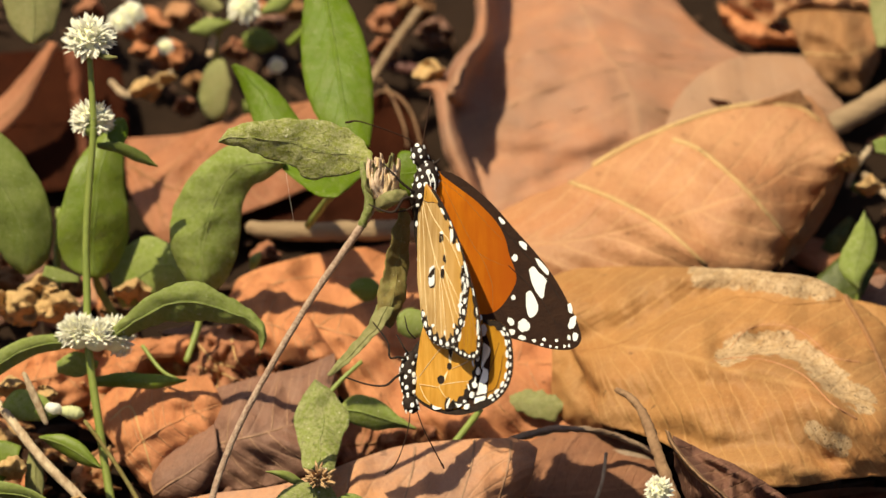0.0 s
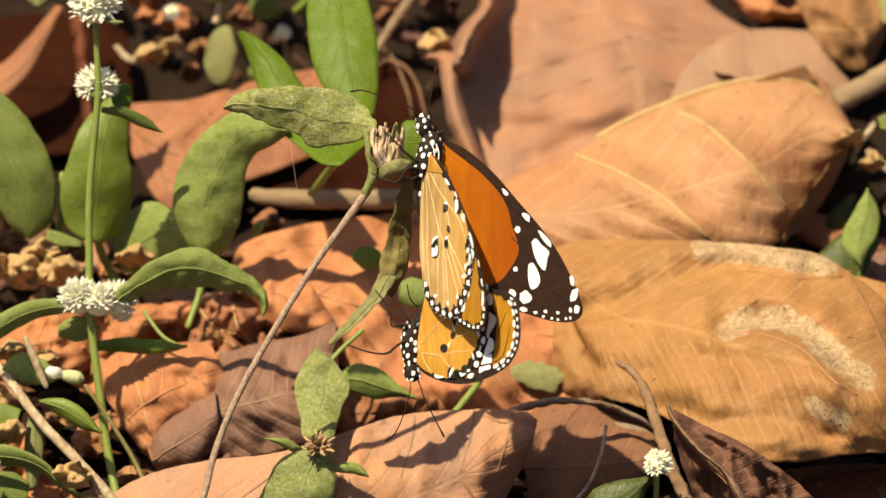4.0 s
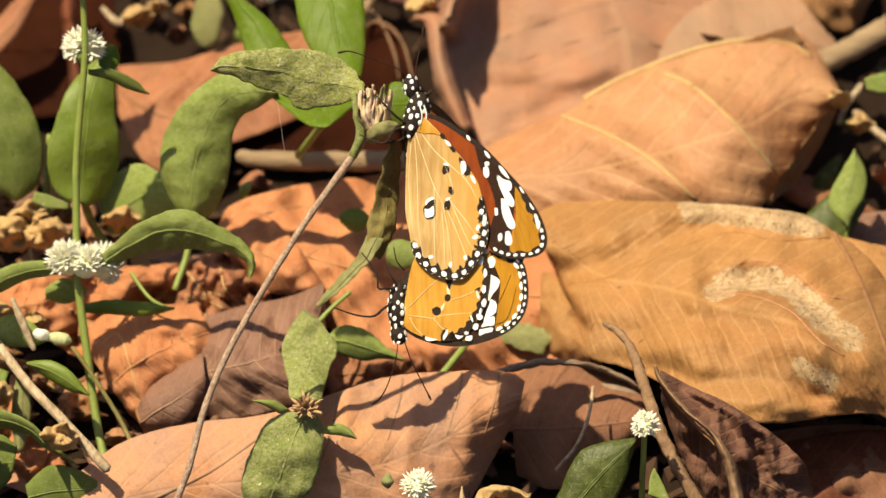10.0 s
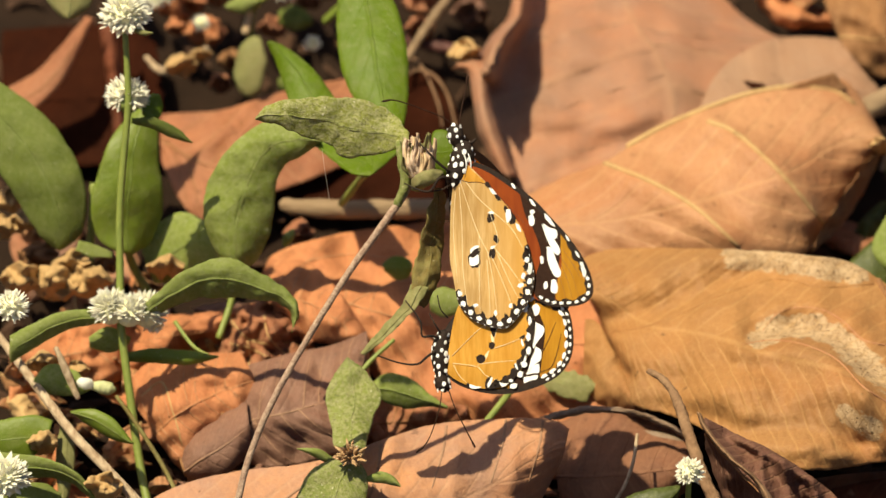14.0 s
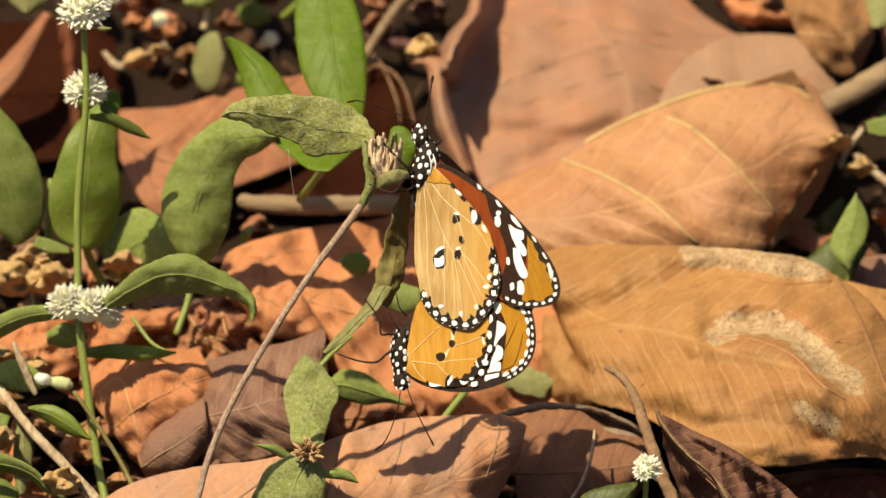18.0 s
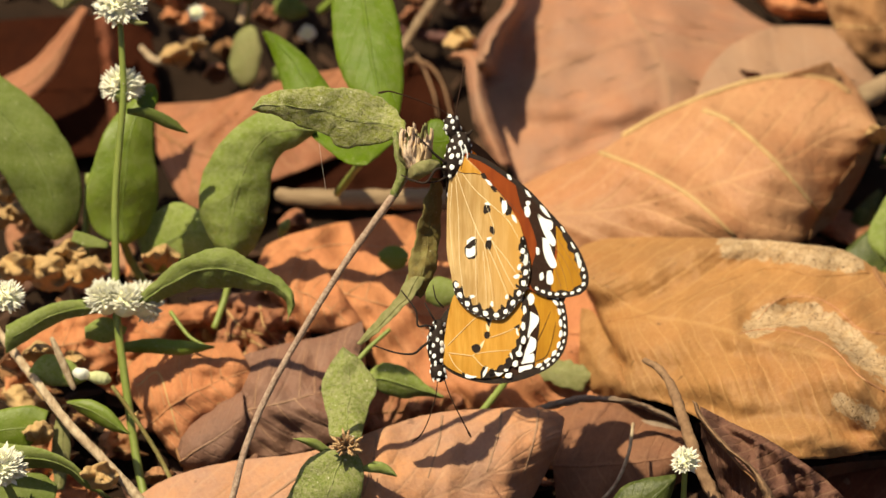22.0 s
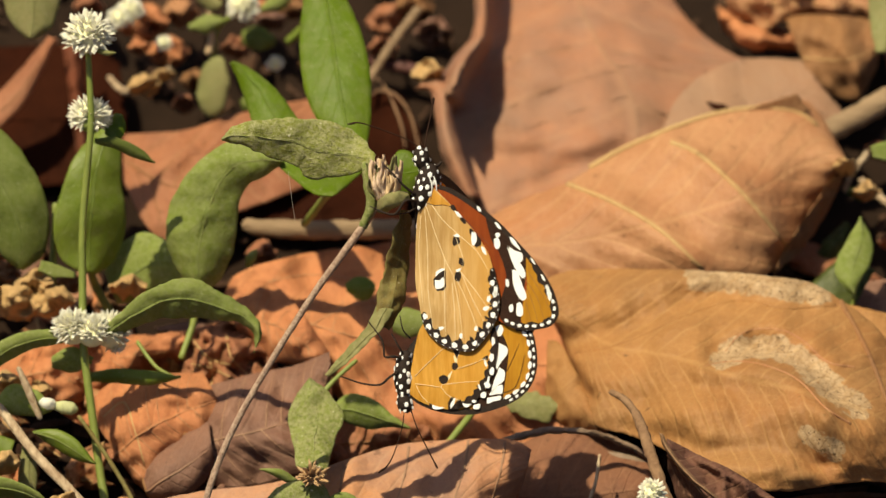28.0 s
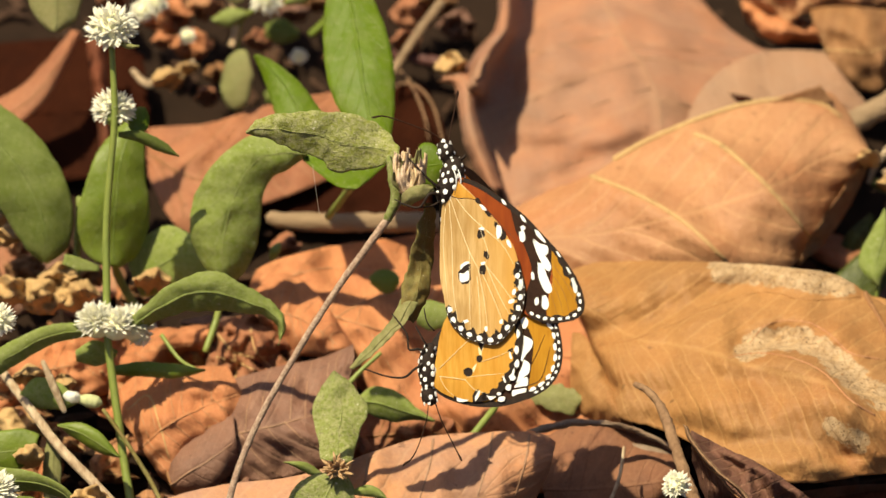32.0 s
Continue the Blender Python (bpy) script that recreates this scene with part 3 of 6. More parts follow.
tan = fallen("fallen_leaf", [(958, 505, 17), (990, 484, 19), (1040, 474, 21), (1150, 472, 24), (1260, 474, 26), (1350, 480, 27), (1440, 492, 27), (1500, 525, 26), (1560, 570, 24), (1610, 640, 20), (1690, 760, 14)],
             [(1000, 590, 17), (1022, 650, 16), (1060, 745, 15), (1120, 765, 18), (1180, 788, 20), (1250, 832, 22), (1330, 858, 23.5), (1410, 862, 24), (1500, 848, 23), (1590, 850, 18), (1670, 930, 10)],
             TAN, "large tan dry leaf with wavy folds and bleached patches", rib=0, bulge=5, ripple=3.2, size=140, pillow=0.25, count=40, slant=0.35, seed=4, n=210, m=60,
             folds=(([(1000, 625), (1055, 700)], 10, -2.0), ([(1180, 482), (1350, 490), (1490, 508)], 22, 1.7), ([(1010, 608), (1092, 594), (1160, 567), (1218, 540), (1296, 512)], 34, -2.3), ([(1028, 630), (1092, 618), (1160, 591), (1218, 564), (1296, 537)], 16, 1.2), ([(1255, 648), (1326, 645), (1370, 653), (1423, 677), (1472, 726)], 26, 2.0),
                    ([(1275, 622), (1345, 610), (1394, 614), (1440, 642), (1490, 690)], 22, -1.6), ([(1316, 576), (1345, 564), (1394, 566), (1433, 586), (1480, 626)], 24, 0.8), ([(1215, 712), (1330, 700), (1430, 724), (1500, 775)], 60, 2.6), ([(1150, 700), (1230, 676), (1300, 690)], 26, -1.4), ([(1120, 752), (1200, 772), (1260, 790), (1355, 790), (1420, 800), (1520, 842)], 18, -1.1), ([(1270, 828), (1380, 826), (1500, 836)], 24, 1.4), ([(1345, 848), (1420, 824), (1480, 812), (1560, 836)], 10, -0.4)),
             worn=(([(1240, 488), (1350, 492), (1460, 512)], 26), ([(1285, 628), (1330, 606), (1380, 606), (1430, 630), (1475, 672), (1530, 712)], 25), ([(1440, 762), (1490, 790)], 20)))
fallen("fallen_leaf", [(978, 600, 14), (1000, 605, 17), (1030, 655, 17), (1070, 740, 16)], [(975, 700, 10), (990, 735, 10), (1020, 758, 11), (1066, 768, 13)],
       TAN, "folded corner of a tan dry leaf", bulge=2, ripple=2, size=50, seed=303, n=24, m=16)
vein(tan, [(1495, 525), (1543, 612), (1590, 730), (1640, 880)], (0.6, 0.5), BROWN)
vein(tan, [(1028, 622), (1092, 610), (1160, 583), (1218, 556), (1296, 529), (1340, 527), (1394, 539), (1487, 532)], (0.2, 0.25), TAN)
vein(tan, [(1255, 643), (1290, 635), (1326, 634), (1370, 642), (1423, 666), (1472, 715), (1515, 742)], (0.12, 0.3), PEACH)
vein(tan, [(1292, 617), (1316, 588), (1345, 576), (1394, 578), (1433, 598), (1472, 632), (1521, 642)], (0.12, 0.25), PEACH)
fallen("fallen_leaf", [(1500, 528, 18), (1580, 545, 18), (1680, 560, 16), (1760, 600, 12)], [(1560, 640, 14), (1620, 800, 12), (1680, 900, 8), (1760, 900, 6)],
       TAN, "tan dry leaf half under another one", ripple=3, seed=5)
fallen("fallen_leaf", [(1495, 520, 11), (1540, 490, 13), (1600, 480, 13), (1690, 440, 10)], [(1560, 560, 10), (1620, 560, 10), (1680, 570, 9), (1720, 560, 8)],
       MAUVE, "dull mauve-brown dry leaf under a tan one", ripple=2, seed=6, n=24, m=14)
fallen("fallen_leaf", [(1390, 25, 17), (1430, 18, 20), (1500, 20, 21), (1570, 30, 18)], [(1450, 158, 12), (1490, 168, 13), (1525, 165, 13), (1555, 110, 14)],
       BROWN, "curled brown dry leaf with a rolled edge", bulge=4, ripple=3, size=60, seed=7, n=30, m=18)
fallen("fallen_leaf", [(1270, -70, 14), (1350, -80, 17), (1450, -70, 18), (1570, -60, 15)], [(1290, 15, 12), (1350, 45, 14), (1400, 30, 17), (1560, 20, 16)],
       PEACH, "crumpled light brown dry leaf", bulge=5, ripple=5, size=50, seed=8, n=36, m=20)
fallen("fallen_leaf", [(1270, 5, 9), (1310, 20, 11), (1360, 35, 12), (1400, 45, 11)], [(1280, 50, 7), (1320, 80, 8), (1380, 85, 9), (1420, 82, 9)],
       ORANGE, "crumpled orange-brown dry leaf", bulge=3, ripple=4, size=40, seed=9, n=26, m=14)
fallen("fallen_leaf", [(1510, -30, 8), (1560, 60, 8), (1580, 140, 7)], [(1640, -30, 6), (1680, 50, 6), (1690, 120, 5)], RUST, "dark rusty dry leaf in shade", ripple=3, seed=10, n=20, m=14)
strip = fallen("fallen_leaf", [(735, 160, 20), (765, 165, 23), (775, 215, 23), (785, 270, 21), (820, 345, 17)], [(760, 140, 20), (802, 150, 23), (806, 210, 23), (828, 280, 21), (858, 350, 17)],
               PINK, "narrow curled-up edge of a rose-brown dry leaf", bulge=3, ripple=1, seed=11, n=30, m=10)
# Deep shade is painted into this blade by its near-black material.
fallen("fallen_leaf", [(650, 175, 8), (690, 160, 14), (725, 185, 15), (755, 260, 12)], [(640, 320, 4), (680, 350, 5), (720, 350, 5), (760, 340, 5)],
       SHADE_TONED, "dark red-brown leaf with deep shade in its colour", ripple=2, seed=12, n=24, m=14)
fallen("fallen_leaf", [(222, 245, 12), (330, 236, 15), (430, 205, 16), (560, 178, 15), (640, 190, 12)], [(225, 330, 9), (260, 400, 8), (310, 440, 8), (380, 400, 9), (560, 330, 8)],
       RUST, "flat terracotta-coloured dry leaf behind green shoots", ripple=3, pillow=0.6, seed=13)
big_orange = fallen("fallen_leaf", [(405, 525, 12), (430, 488, 15), (520, 458, 16), (640, 438, 16), (760, 430, 15), (900, 455, 13), (1060, 480, 10)], [(470, 640, 7), (560, 650, 9), (610, 710, 9), (700, 775, 7), (860, 830, 5), (1000, 815, 5), (1090, 790, 5)],
       ORANGE, "crumpled orange-red dry leaf with folds", bulge=4, ripple=4.5, size=110, pillow=0.8, seed=14, n=60, m=40)
fallen("fallen_leaf", [(405, 530, 17), (470, 500, 19), (530, 540, 20), (590, 625, 18)], [(440, 620, 10), (480, 640, 12), (530, 650, 14), (580, 660, 14)],
       ORANGE, "orange dry leaf lobe with a long fold", bulge=4, ripple=5, size=80, seed=15, n=36, m=20)
crinkled = fallen("fallen_leaf", [(330, 640, 10), (350, 590, 13), (430, 575, 14), (500, 610, 13)], [(330, 720, 9), (380, 720, 11), (440, 690, 12), (500, 670, 11)],
       RUST, "crinkled rust-coloured dry leaf with paler nerves", bulge=3, ripple=7, size=45, pillow=1, seed=16, n=44, m=26)
# The hollow's shade is put into this blade's near-black colour.
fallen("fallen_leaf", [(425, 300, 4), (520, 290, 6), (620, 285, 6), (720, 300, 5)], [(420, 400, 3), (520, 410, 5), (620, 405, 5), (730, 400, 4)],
       SHADE_TONED, "dark dry leaf with a hollow's shade in its colour", ripple=2, size=60, fray=5, seed=330, n=28, m=14)
fallen("fallen_leaf", [(1370, 880, 7), (1450, 868, 8), (1550, 862, 8), (1660, 880, 7)], [(1390, 1000, 3), (1460, 1020, 3), (1560, 1020, 3), (1660, 1010, 3)],
       UMBER, "umber-brown dry leaf in the shade of a tan one", bulge=2, ripple=3, size=60, seed=331, n=34, m=18)
vein(big_orange, [(420, 560), (470, 510), (560, 490), (660, 500)], (0.3, 0.2), PEACH)
vein(big_orange, [(500, 640), (560, 580), (640, 540), (720, 530)], (0.3, 0.2), PEACH)
for pts in ([(345, 600), (380, 640), (430, 650), (480, 640)], [(380, 640), (385, 680), (375, 712)], [(410, 600), (420, 640), (450, 670)], [(350, 650), (390, 660), (440, 685)]):
    vein(crinkled, pts, (0.25, 0.18), STRAW_LEAF)
fallen("fallen_leaf", [(-40, 660, 9), (40, 610, 12), (130, 590, 12), (240, 600, 11), (340, 590, 9)], [(-40, 760, 7), (60, 740, 8), (150, 720, 8), (250, 670, 8), (340, 660, 8)],
       ORANGE, "crumpled orange dry leaf under white flowers", bulge=4, ripple=7, size=70, seed=17, n=44, m=26)
orange_low = fallen("fallen_leaf", [(182, 760, 9), (180, 710, 13), (215, 682, 16), (290, 668, 17), (370, 665, 16)], [(250, 860, 5), (280, 880, 6), (320, 850, 8), (370, 800, 10), (420, 760, 10)],
                    ORANGE, "bright orange-brown dry leaf with a dark crack", bulge=5, ripple=4, size=80, seed=18, n=40, m=26)
vein(orange_low, [(195, 745), (230, 720), (250, 770), (268, 830)], (0.25, 0.2), STRAW_LEAF)
fallen("fallen_leaf", [(345, 730, 13), (380, 690, 16), (450, 668, 18), (530, 650, 20), (592, 625, 22)], [(350, 850, 8), (420, 870, 9), (520, 850, 10), (600, 810, 11), (598, 680, 16)],
       MAUVE, "mauve-brown dry leaf with a pointed tip", bulge=4, ripple=4, size=120, pillow=0.5, seed=19, n=50, m=34)
rim = fallen("fallen_leaf", [(262, 850, 10), (280, 810, 13), (320, 785, 15), (380, 750, 17)], [(280, 900, 6), (310, 900, 8), (350, 880, 10), (392, 840, 11)],
             MAUVE, "dark rounded dry leaf with a thickened pale rim", bulge=3, ripple=2, seed=20, n=30, m=18)
vein(rim, [(275, 885), (265, 848), (283, 810), (322, 784), (385, 746)], (0.3, 0.3), BROWN)
fallen("fallen_leaf", [(585, 745, 9), (640, 730, 10), (700, 735, 10), (770, 755, 9)], [(590, 835, 4), (650, 835, 4), (720, 820, 4), (775, 800, 4)],
       RUST, "dark red-brown dry leaf tucked behind a larger one", bulge=2, ripple=3, size=60, seed=30, n=36, m=18)
front = fallen("fallen_leaf", [(120, 1010, 8), (190, 945, 12), (262, 902, 15), (363, 876, 17), (500, 857, 19), (605, 823, 20.5), (720, 787, 21), (860, 776, 20.5), (925, 778, 19), (952, 794, 17)],
               [(180, 1090, 1), (290, 1090, 1), (400, 1090, 1), (520, 1090, 1), (640, 1090, 1), (760, 1080, 2), (840, 1030, 4), (895, 938, 8), (940, 850, 13)],
               FRONT, "large arched pinkish brown dry leaf in full sun", rib=0, bulge=4, ripple=1.6, size=170, pillow=0.25, count=12, slant=0.5, seed=21, n=80, m=44,
               folds=(([(640, 820), (620, 960)], 14, 0.8), ([(760, 790), (740, 960)], 14, 0.8), ([(860, 780), (850, 940)], 14, 0.7)))
for x, y in ((620, 826), (735, 792), (840, 780), (905, 782)):
    vein(front, [(x, y), (x - 6, y + 45), (x - 25, y + 110)], (0.3, 0.2), ROSE_PALE)
vein(front, [(300, 1010), (400, 960), (470, 910), (520, 875)], (0.4, 0.3), ROSE_PALE)
fallen("fallen_leaf", [(920, 790, 8), (990, 763, 10), (1080, 774, 11), (1175, 812, 11)], [(940, 960, 1), (1000, 985, 2), (1080, 965, 3), (1165, 900, 5)],
       UMBER, "red-brown dry leaf curving into shade", bulge=4, ripple=2, seed=22, n=36, m=24)
grey = fallen("fallen_leaf", [(898, 775, 24), (955, 757, 24), (1020, 754, 22), (1090, 766, 20), (1165, 799, 19)], [(930, 778, 23), (990, 766, 22), (1040, 767, 20), (1100, 780, 18), (1160, 809, 17)],
              GREY, "grey-brown weathered leaf stalk strip with splits", bulge=1, ripple=1, size=40, fray=3, seed=23, n=50, m=8)
fallen("fallen_leaf", [(1085, 795, 11), (1120, 800, 12), (1170, 815, 12)], [(1090, 808, 11), (1130, 825, 11), (1165, 830, 11)], GREY, "small greyish flake of dry leaf", ripple=1, seed=24, n=14, m=8)
twist = fallen("twisted_leaf", [(1190, 770, 30), (1250, 800, 30), (1310, 828, 30), (1375, 868, 28), (1440, 922, 24), (1460, 960, 20)],
               [(1195, 830, 22), (1220, 900, 20), (1250, 960, 17), (1290, 1010, 13), (1340, 1030, 10), (1400, 1040, 8)],
               TWIST, "twisted dark brown dry leaf rolled along its stalk", bulge=4, ripple=2.6, size=52, pillow=0.5, count=14, fray=2, seed=25, n=60, m=36, folds=(([(1195, 790), (1240, 850), (1300, 905), (1335, 1000)], 12, 3.0), ([(1230, 800), (1330, 880), (1400, 960)], 14, -2.0), ([(1290, 840), (1300, 905)], 8, 1.8), ([(1330, 850), (1350, 930)], 8, 2.0), ([(1385, 880), (1395, 950)], 8, 2.0), ([(1240, 806), (1310, 838), (1380, 880)], 7, 1.4)))
rod("stalk", [(1090, 690, 32), (1116, 704, 32.5), (1140, 736, 32.5), (1156, 780, 32), (1172, 826, 31), (1192, 880, 29), (1228, 950, 25), (1275, 1025, 19)], (0.5, 0.75, 0.95, 1.1, 1.15, 1.2), STALK, twist, "h", "bent woody brown stalk", 12, 0.35, 60)
leaf_part("rolled_edge", [(1176, 760, 34), (1194, 800, 34), (1236, 846, 34), (1276, 880, 33), (1304, 930, 30), (1322, 1010, 24)], [(1184, 764, 34), (1206, 800, 34), (1248, 846, 34), (1292, 884, 33), (1326, 935, 30), (1346, 1010, 24)],
          STALK, twist, "curled leaf edge", n=50, m=8, bulge=1.5, ripple=1, size=30, seed=27)
fallen("fallen_leaf", [(1400, 900, 8), (1480, 880, 9), (1580, 870, 10), (1700, 880, 8)], [(1400, 1000, 4), (1480, 1010, 4), (1580, 1010, 4), (1700, 1010, 3)], DARKRED, "dark red-brown leaf under a tan one", ripple=3, seed=26, n=24, m=16)
fallen("fallen_leaf", [(-80, 215, 14), (-10, 180, 18), (35, 138, 21), (62, 105, 23), (88, 72, 25)], [(-60, 275, 13), (10, 232, 17), (52, 186, 20), (80, 132, 23), (106, 78, 25)],
       RUST, "thin curled reddish dry leaf standing on edge", bulge=1.5, ripple=1, seed=27, n=30, m=8)
# Shade at the back left is painted in by the material's dark tone.
fallen("fallen_leaf", [(-60, 100, 4), (60, 90, 6), (160, 90, 8), (215, 120, 8)], [(-60, 330, 3), (60, 340, 4), (150, 330, 5), (235, 300, 6)], SHADE_TONED, "very dark red leaf with deep shade in its colour", ripple=3, seed=28, n=30, m=20)
for k, (x, y, r, mat) in enumerate(((255, 50, 48, ORANGE), (300, 100, 38, ORANGE), (250, 90, 20, ORANGE), (320, 30, 34, PEACH), (260, 160, 30, STRAW_LEAF), (690, 40, 42, RUST), (730, 20, 40, BROWN), (770, 60, 36, MAUVE),
                                    (40, 548, 46, STRAW_LEAF), (100, 545, 42, STRAW_LEAF), (10, 500, 40, BROWN), (70, 515, 36, STRAW_LEAF), (235, 520, 34, STRAW_LEAF), (205, 548, 30, BROWN), (-20, 540, 40, STRAW_LEAF), (130, 510, 26, BROWN), (470, 455, 30, RUST), (480, 40, 30, MAUVE), (1540, 330, 26, STRAW_LEAF), (1590, 420, 30, RUST), (760, 130, 30, STRAW_LEAF), (520, 20, 30, BROWN), (160, 20, 30, RUST), (-45, 400, 30, STRAW_LEAF), (-20, 440, 28, STRAW_LEAF), (0, 462, 24, PEACH), (-60, 450, 30, STRAW_LEAF), (350, 150, 26, BROWN), (450, 20, 34, ORANGE), (420, 90, 28, RUST), (290, 140, 22, STRAW_LEAF), (330, 190, 24, RUST), (560, 120, 30, BROWN), (680, 90, 30, RUST), (1500, 290, 24, STRAW_LEAF), (1620, 300, 30, BROWN), (1560, 260, 24, RUST), (130, 905, 34, STRAW_LEAF), (235, 905, 26, PEACH), (20, 690, 30, STRAW_LEAF), (-25, 705, 28, PEACH), (80, 700, 24, STRAW_LEAF), (140, 690, 22, PEACH), (20, 830, 30, STRAW_LEAF))):
    z = 12 if mat is STRAW_LEAF else 0
    fallen("leaf_fragment", [(x - r, y - 0.1 * r, 10 + z), (x - 0.4 * r, y - 0.7 * r, 13 + z), (x + 0.3 * r, y - 0.75 * r, 14 + z), (x + r, y - 0.2 * r, 11 + z)],
           [(x - 0.9 * r, y + 0.2 * r, 7 + z), (x - 0.3 * r, y + 0.65 * r, 6 + z), (x + 0.5 * r, y + 0.6 * r, 6 + z), (x + 0.9 * r, y + 0.1 * r, 7 + z)],
           mat, "crumpled fragment of a dry leaf", "", None, "leaf fragments", bulge=3, ripple=4.5, size=26, fray=7, seed=40 + k, n=20, m=14)

# ---- the lower layer of the litter ----
rng = random.Random(33)
UNDER = (ORANGE, RUST, BROWN, MAUVE, FRONT, RUST)
for k in range(34):
    x, y = rng.uniform(-60, 1640), rng.uniform(440, 1010)
    if 1380 < x and y > 830:
        continue
    r, a = rng.uniform(70, 120), rng.uniform(0, 6.28)
    ca, sa = math.cos(a), math.sin(a)
    edge = lambda f, g: (x + r * (f * ca - g * sa), y + 0.7 * r * (f * sa + g * ca), rng.uniform(0.8, 3.5))
    fallen("fallen_leaf", [edge(-1, 0), edge(-0.5, 0.33), edge(0.2, 0.36), edge(1, 0.02)], [edge(-1, -0.02), edge(-0.5, -0.33), edge(0.2, -0.36), edge(1, -0.02)],
           UNDER[k % 6], "flat brown dry leaf low in the litter", bulge=1.2, ripple=2.5, size=60, fray=3, seed=140 + k, n=30, m=14)

rng = random.Random(77)
for k in range(30):
    x, y = rng.uniform(-60, 400), rng.uniform(640, 1000)
    r, a = rng.uniform(35, 80), rng.uniform(0, 6.28)
    ca, sa, up = math.cos(a), math.sin(a), rng.uniform(4, 9)
    edge = lambda f, g: (x + r * (f * ca - g * sa), y + 0.7 * r * (f * sa + g * ca), up + rng.uniform(-2.5, 2.5))
    fallen("fallen_leaf", [edge(-1, 0), edge(-0.5, 0.4), edge(0.2, 0.42), edge(1, 0.02)], [edge(-1, -0.02), edge(-0.5, -0.4), edge(0.2, -0.42), edge(1, -0.02)],
           (STRAW_LEAF, BROWN, ORANGE, MAUVE, PEACH, BROWN)[k % 6], "small curled dry leaf in the litter", bulge=1.5, ripple=4, size=35, fray=4, seed=240 + k, n=30, m=14)

# ---- sticks ----
def stick(pts, mm, mat, label, mode="h", rough=0.2):
    root = thing("stick", on(pts[0][0], pts[0][1], 0) if mode == "h" else at(*pts[0]), label, "stick", "dry sticks")
    rod("wood", pts, mm, mat, root, mode, "", 12, rough, 30)
    return root


stick([(440, 402, 20), (470, 408, 20), (560, 410, 20), (690, 408, 19), (780, 410, 18)], (1.3, 1.75, 1.85, 2.0), STICK, "pale dry stick with a broken end on the litter")
stick([(742, 18, 22), (700, 75, 20), (652, 150, 16)], (1.0, 0.95, 0.9), STICK, "thin pale twig leaning on the litter")
stick([(1440, 240, 17), (1475, 222, 18), (1560, 175, 20), (1680, 105, 22)], (1.8, 2.4, 2.3), STICK, "thick pale dry stick behind folded leaves")
stick([(-60, 640, 24), (0, 718, 25), (70, 808, 24), (140, 880, 22), (215, 960, 18)], (0.75, 0.85, 0.9, 0.9), STEM_DRY, "pale split dry stem leaning to the ground")
stick([(1073, 802, 21), (1064, 858, 19), (1042, 910, 16), (1008, 950, 12)], (0.3, 0.34, 0.3), STEM_DRY, "short thin pale straw beside a dark leaf")
stick([(1530, 310, 12), (1570, 345, 13), (1660, 410, 13)], (0.7, 0.8), STEM_DRY, "thin straw-coloured twig over dark soil")
fallen("fallen_leaf", [(112, 90, 20), (125, 180, 16), (135, 240, 12), (140, 290, 9)], [(150, 85, 20), (153, 170, 16), (163, 240, 12), (166, 290, 9)],
       DARKRED, "narrow red-brown dry leaf standing behind a flower stem", bulge=2, ripple=2, size=40, seed=29, n=30, m=12)
stick([(652, 178, 12), (676, 162, 16), (706, 172, 17), (730, 205, 15), (746, 262, 12)], (0.28, 0.3, 0.25), STALK, "thin arched red-brown tendril over the shade", rough=0.1)
stick([(640, 130, 10), (680, 150, 14), (712, 215, 15), (722, 262, 12)], (0.25, 0.28, 0.22), STALK, "thin arched red-brown tendril over the shade", rough=0.1)
stick([(196, 145, 14), (222, 168, 15), (250, 160, 16), (305, 128, 17)], (0.5, 0.9, 0.6), STEM_DRY, "small curled dry twig at the back")
stick([(1500, 330, 10), (1512, 300, 13), (1540, 262, 14)], (0.5, 0.6), STEM_DRY, "small pale straw standing in shade")
stick([(660, 110, 6), (740, 125, 7), (830, 140, 7)], (1.2, 1.1), plain("stick_red", (0.12, 0.045, 0.035), (0.08, 0.03, 0.025), 300), "dark red twig in shade")


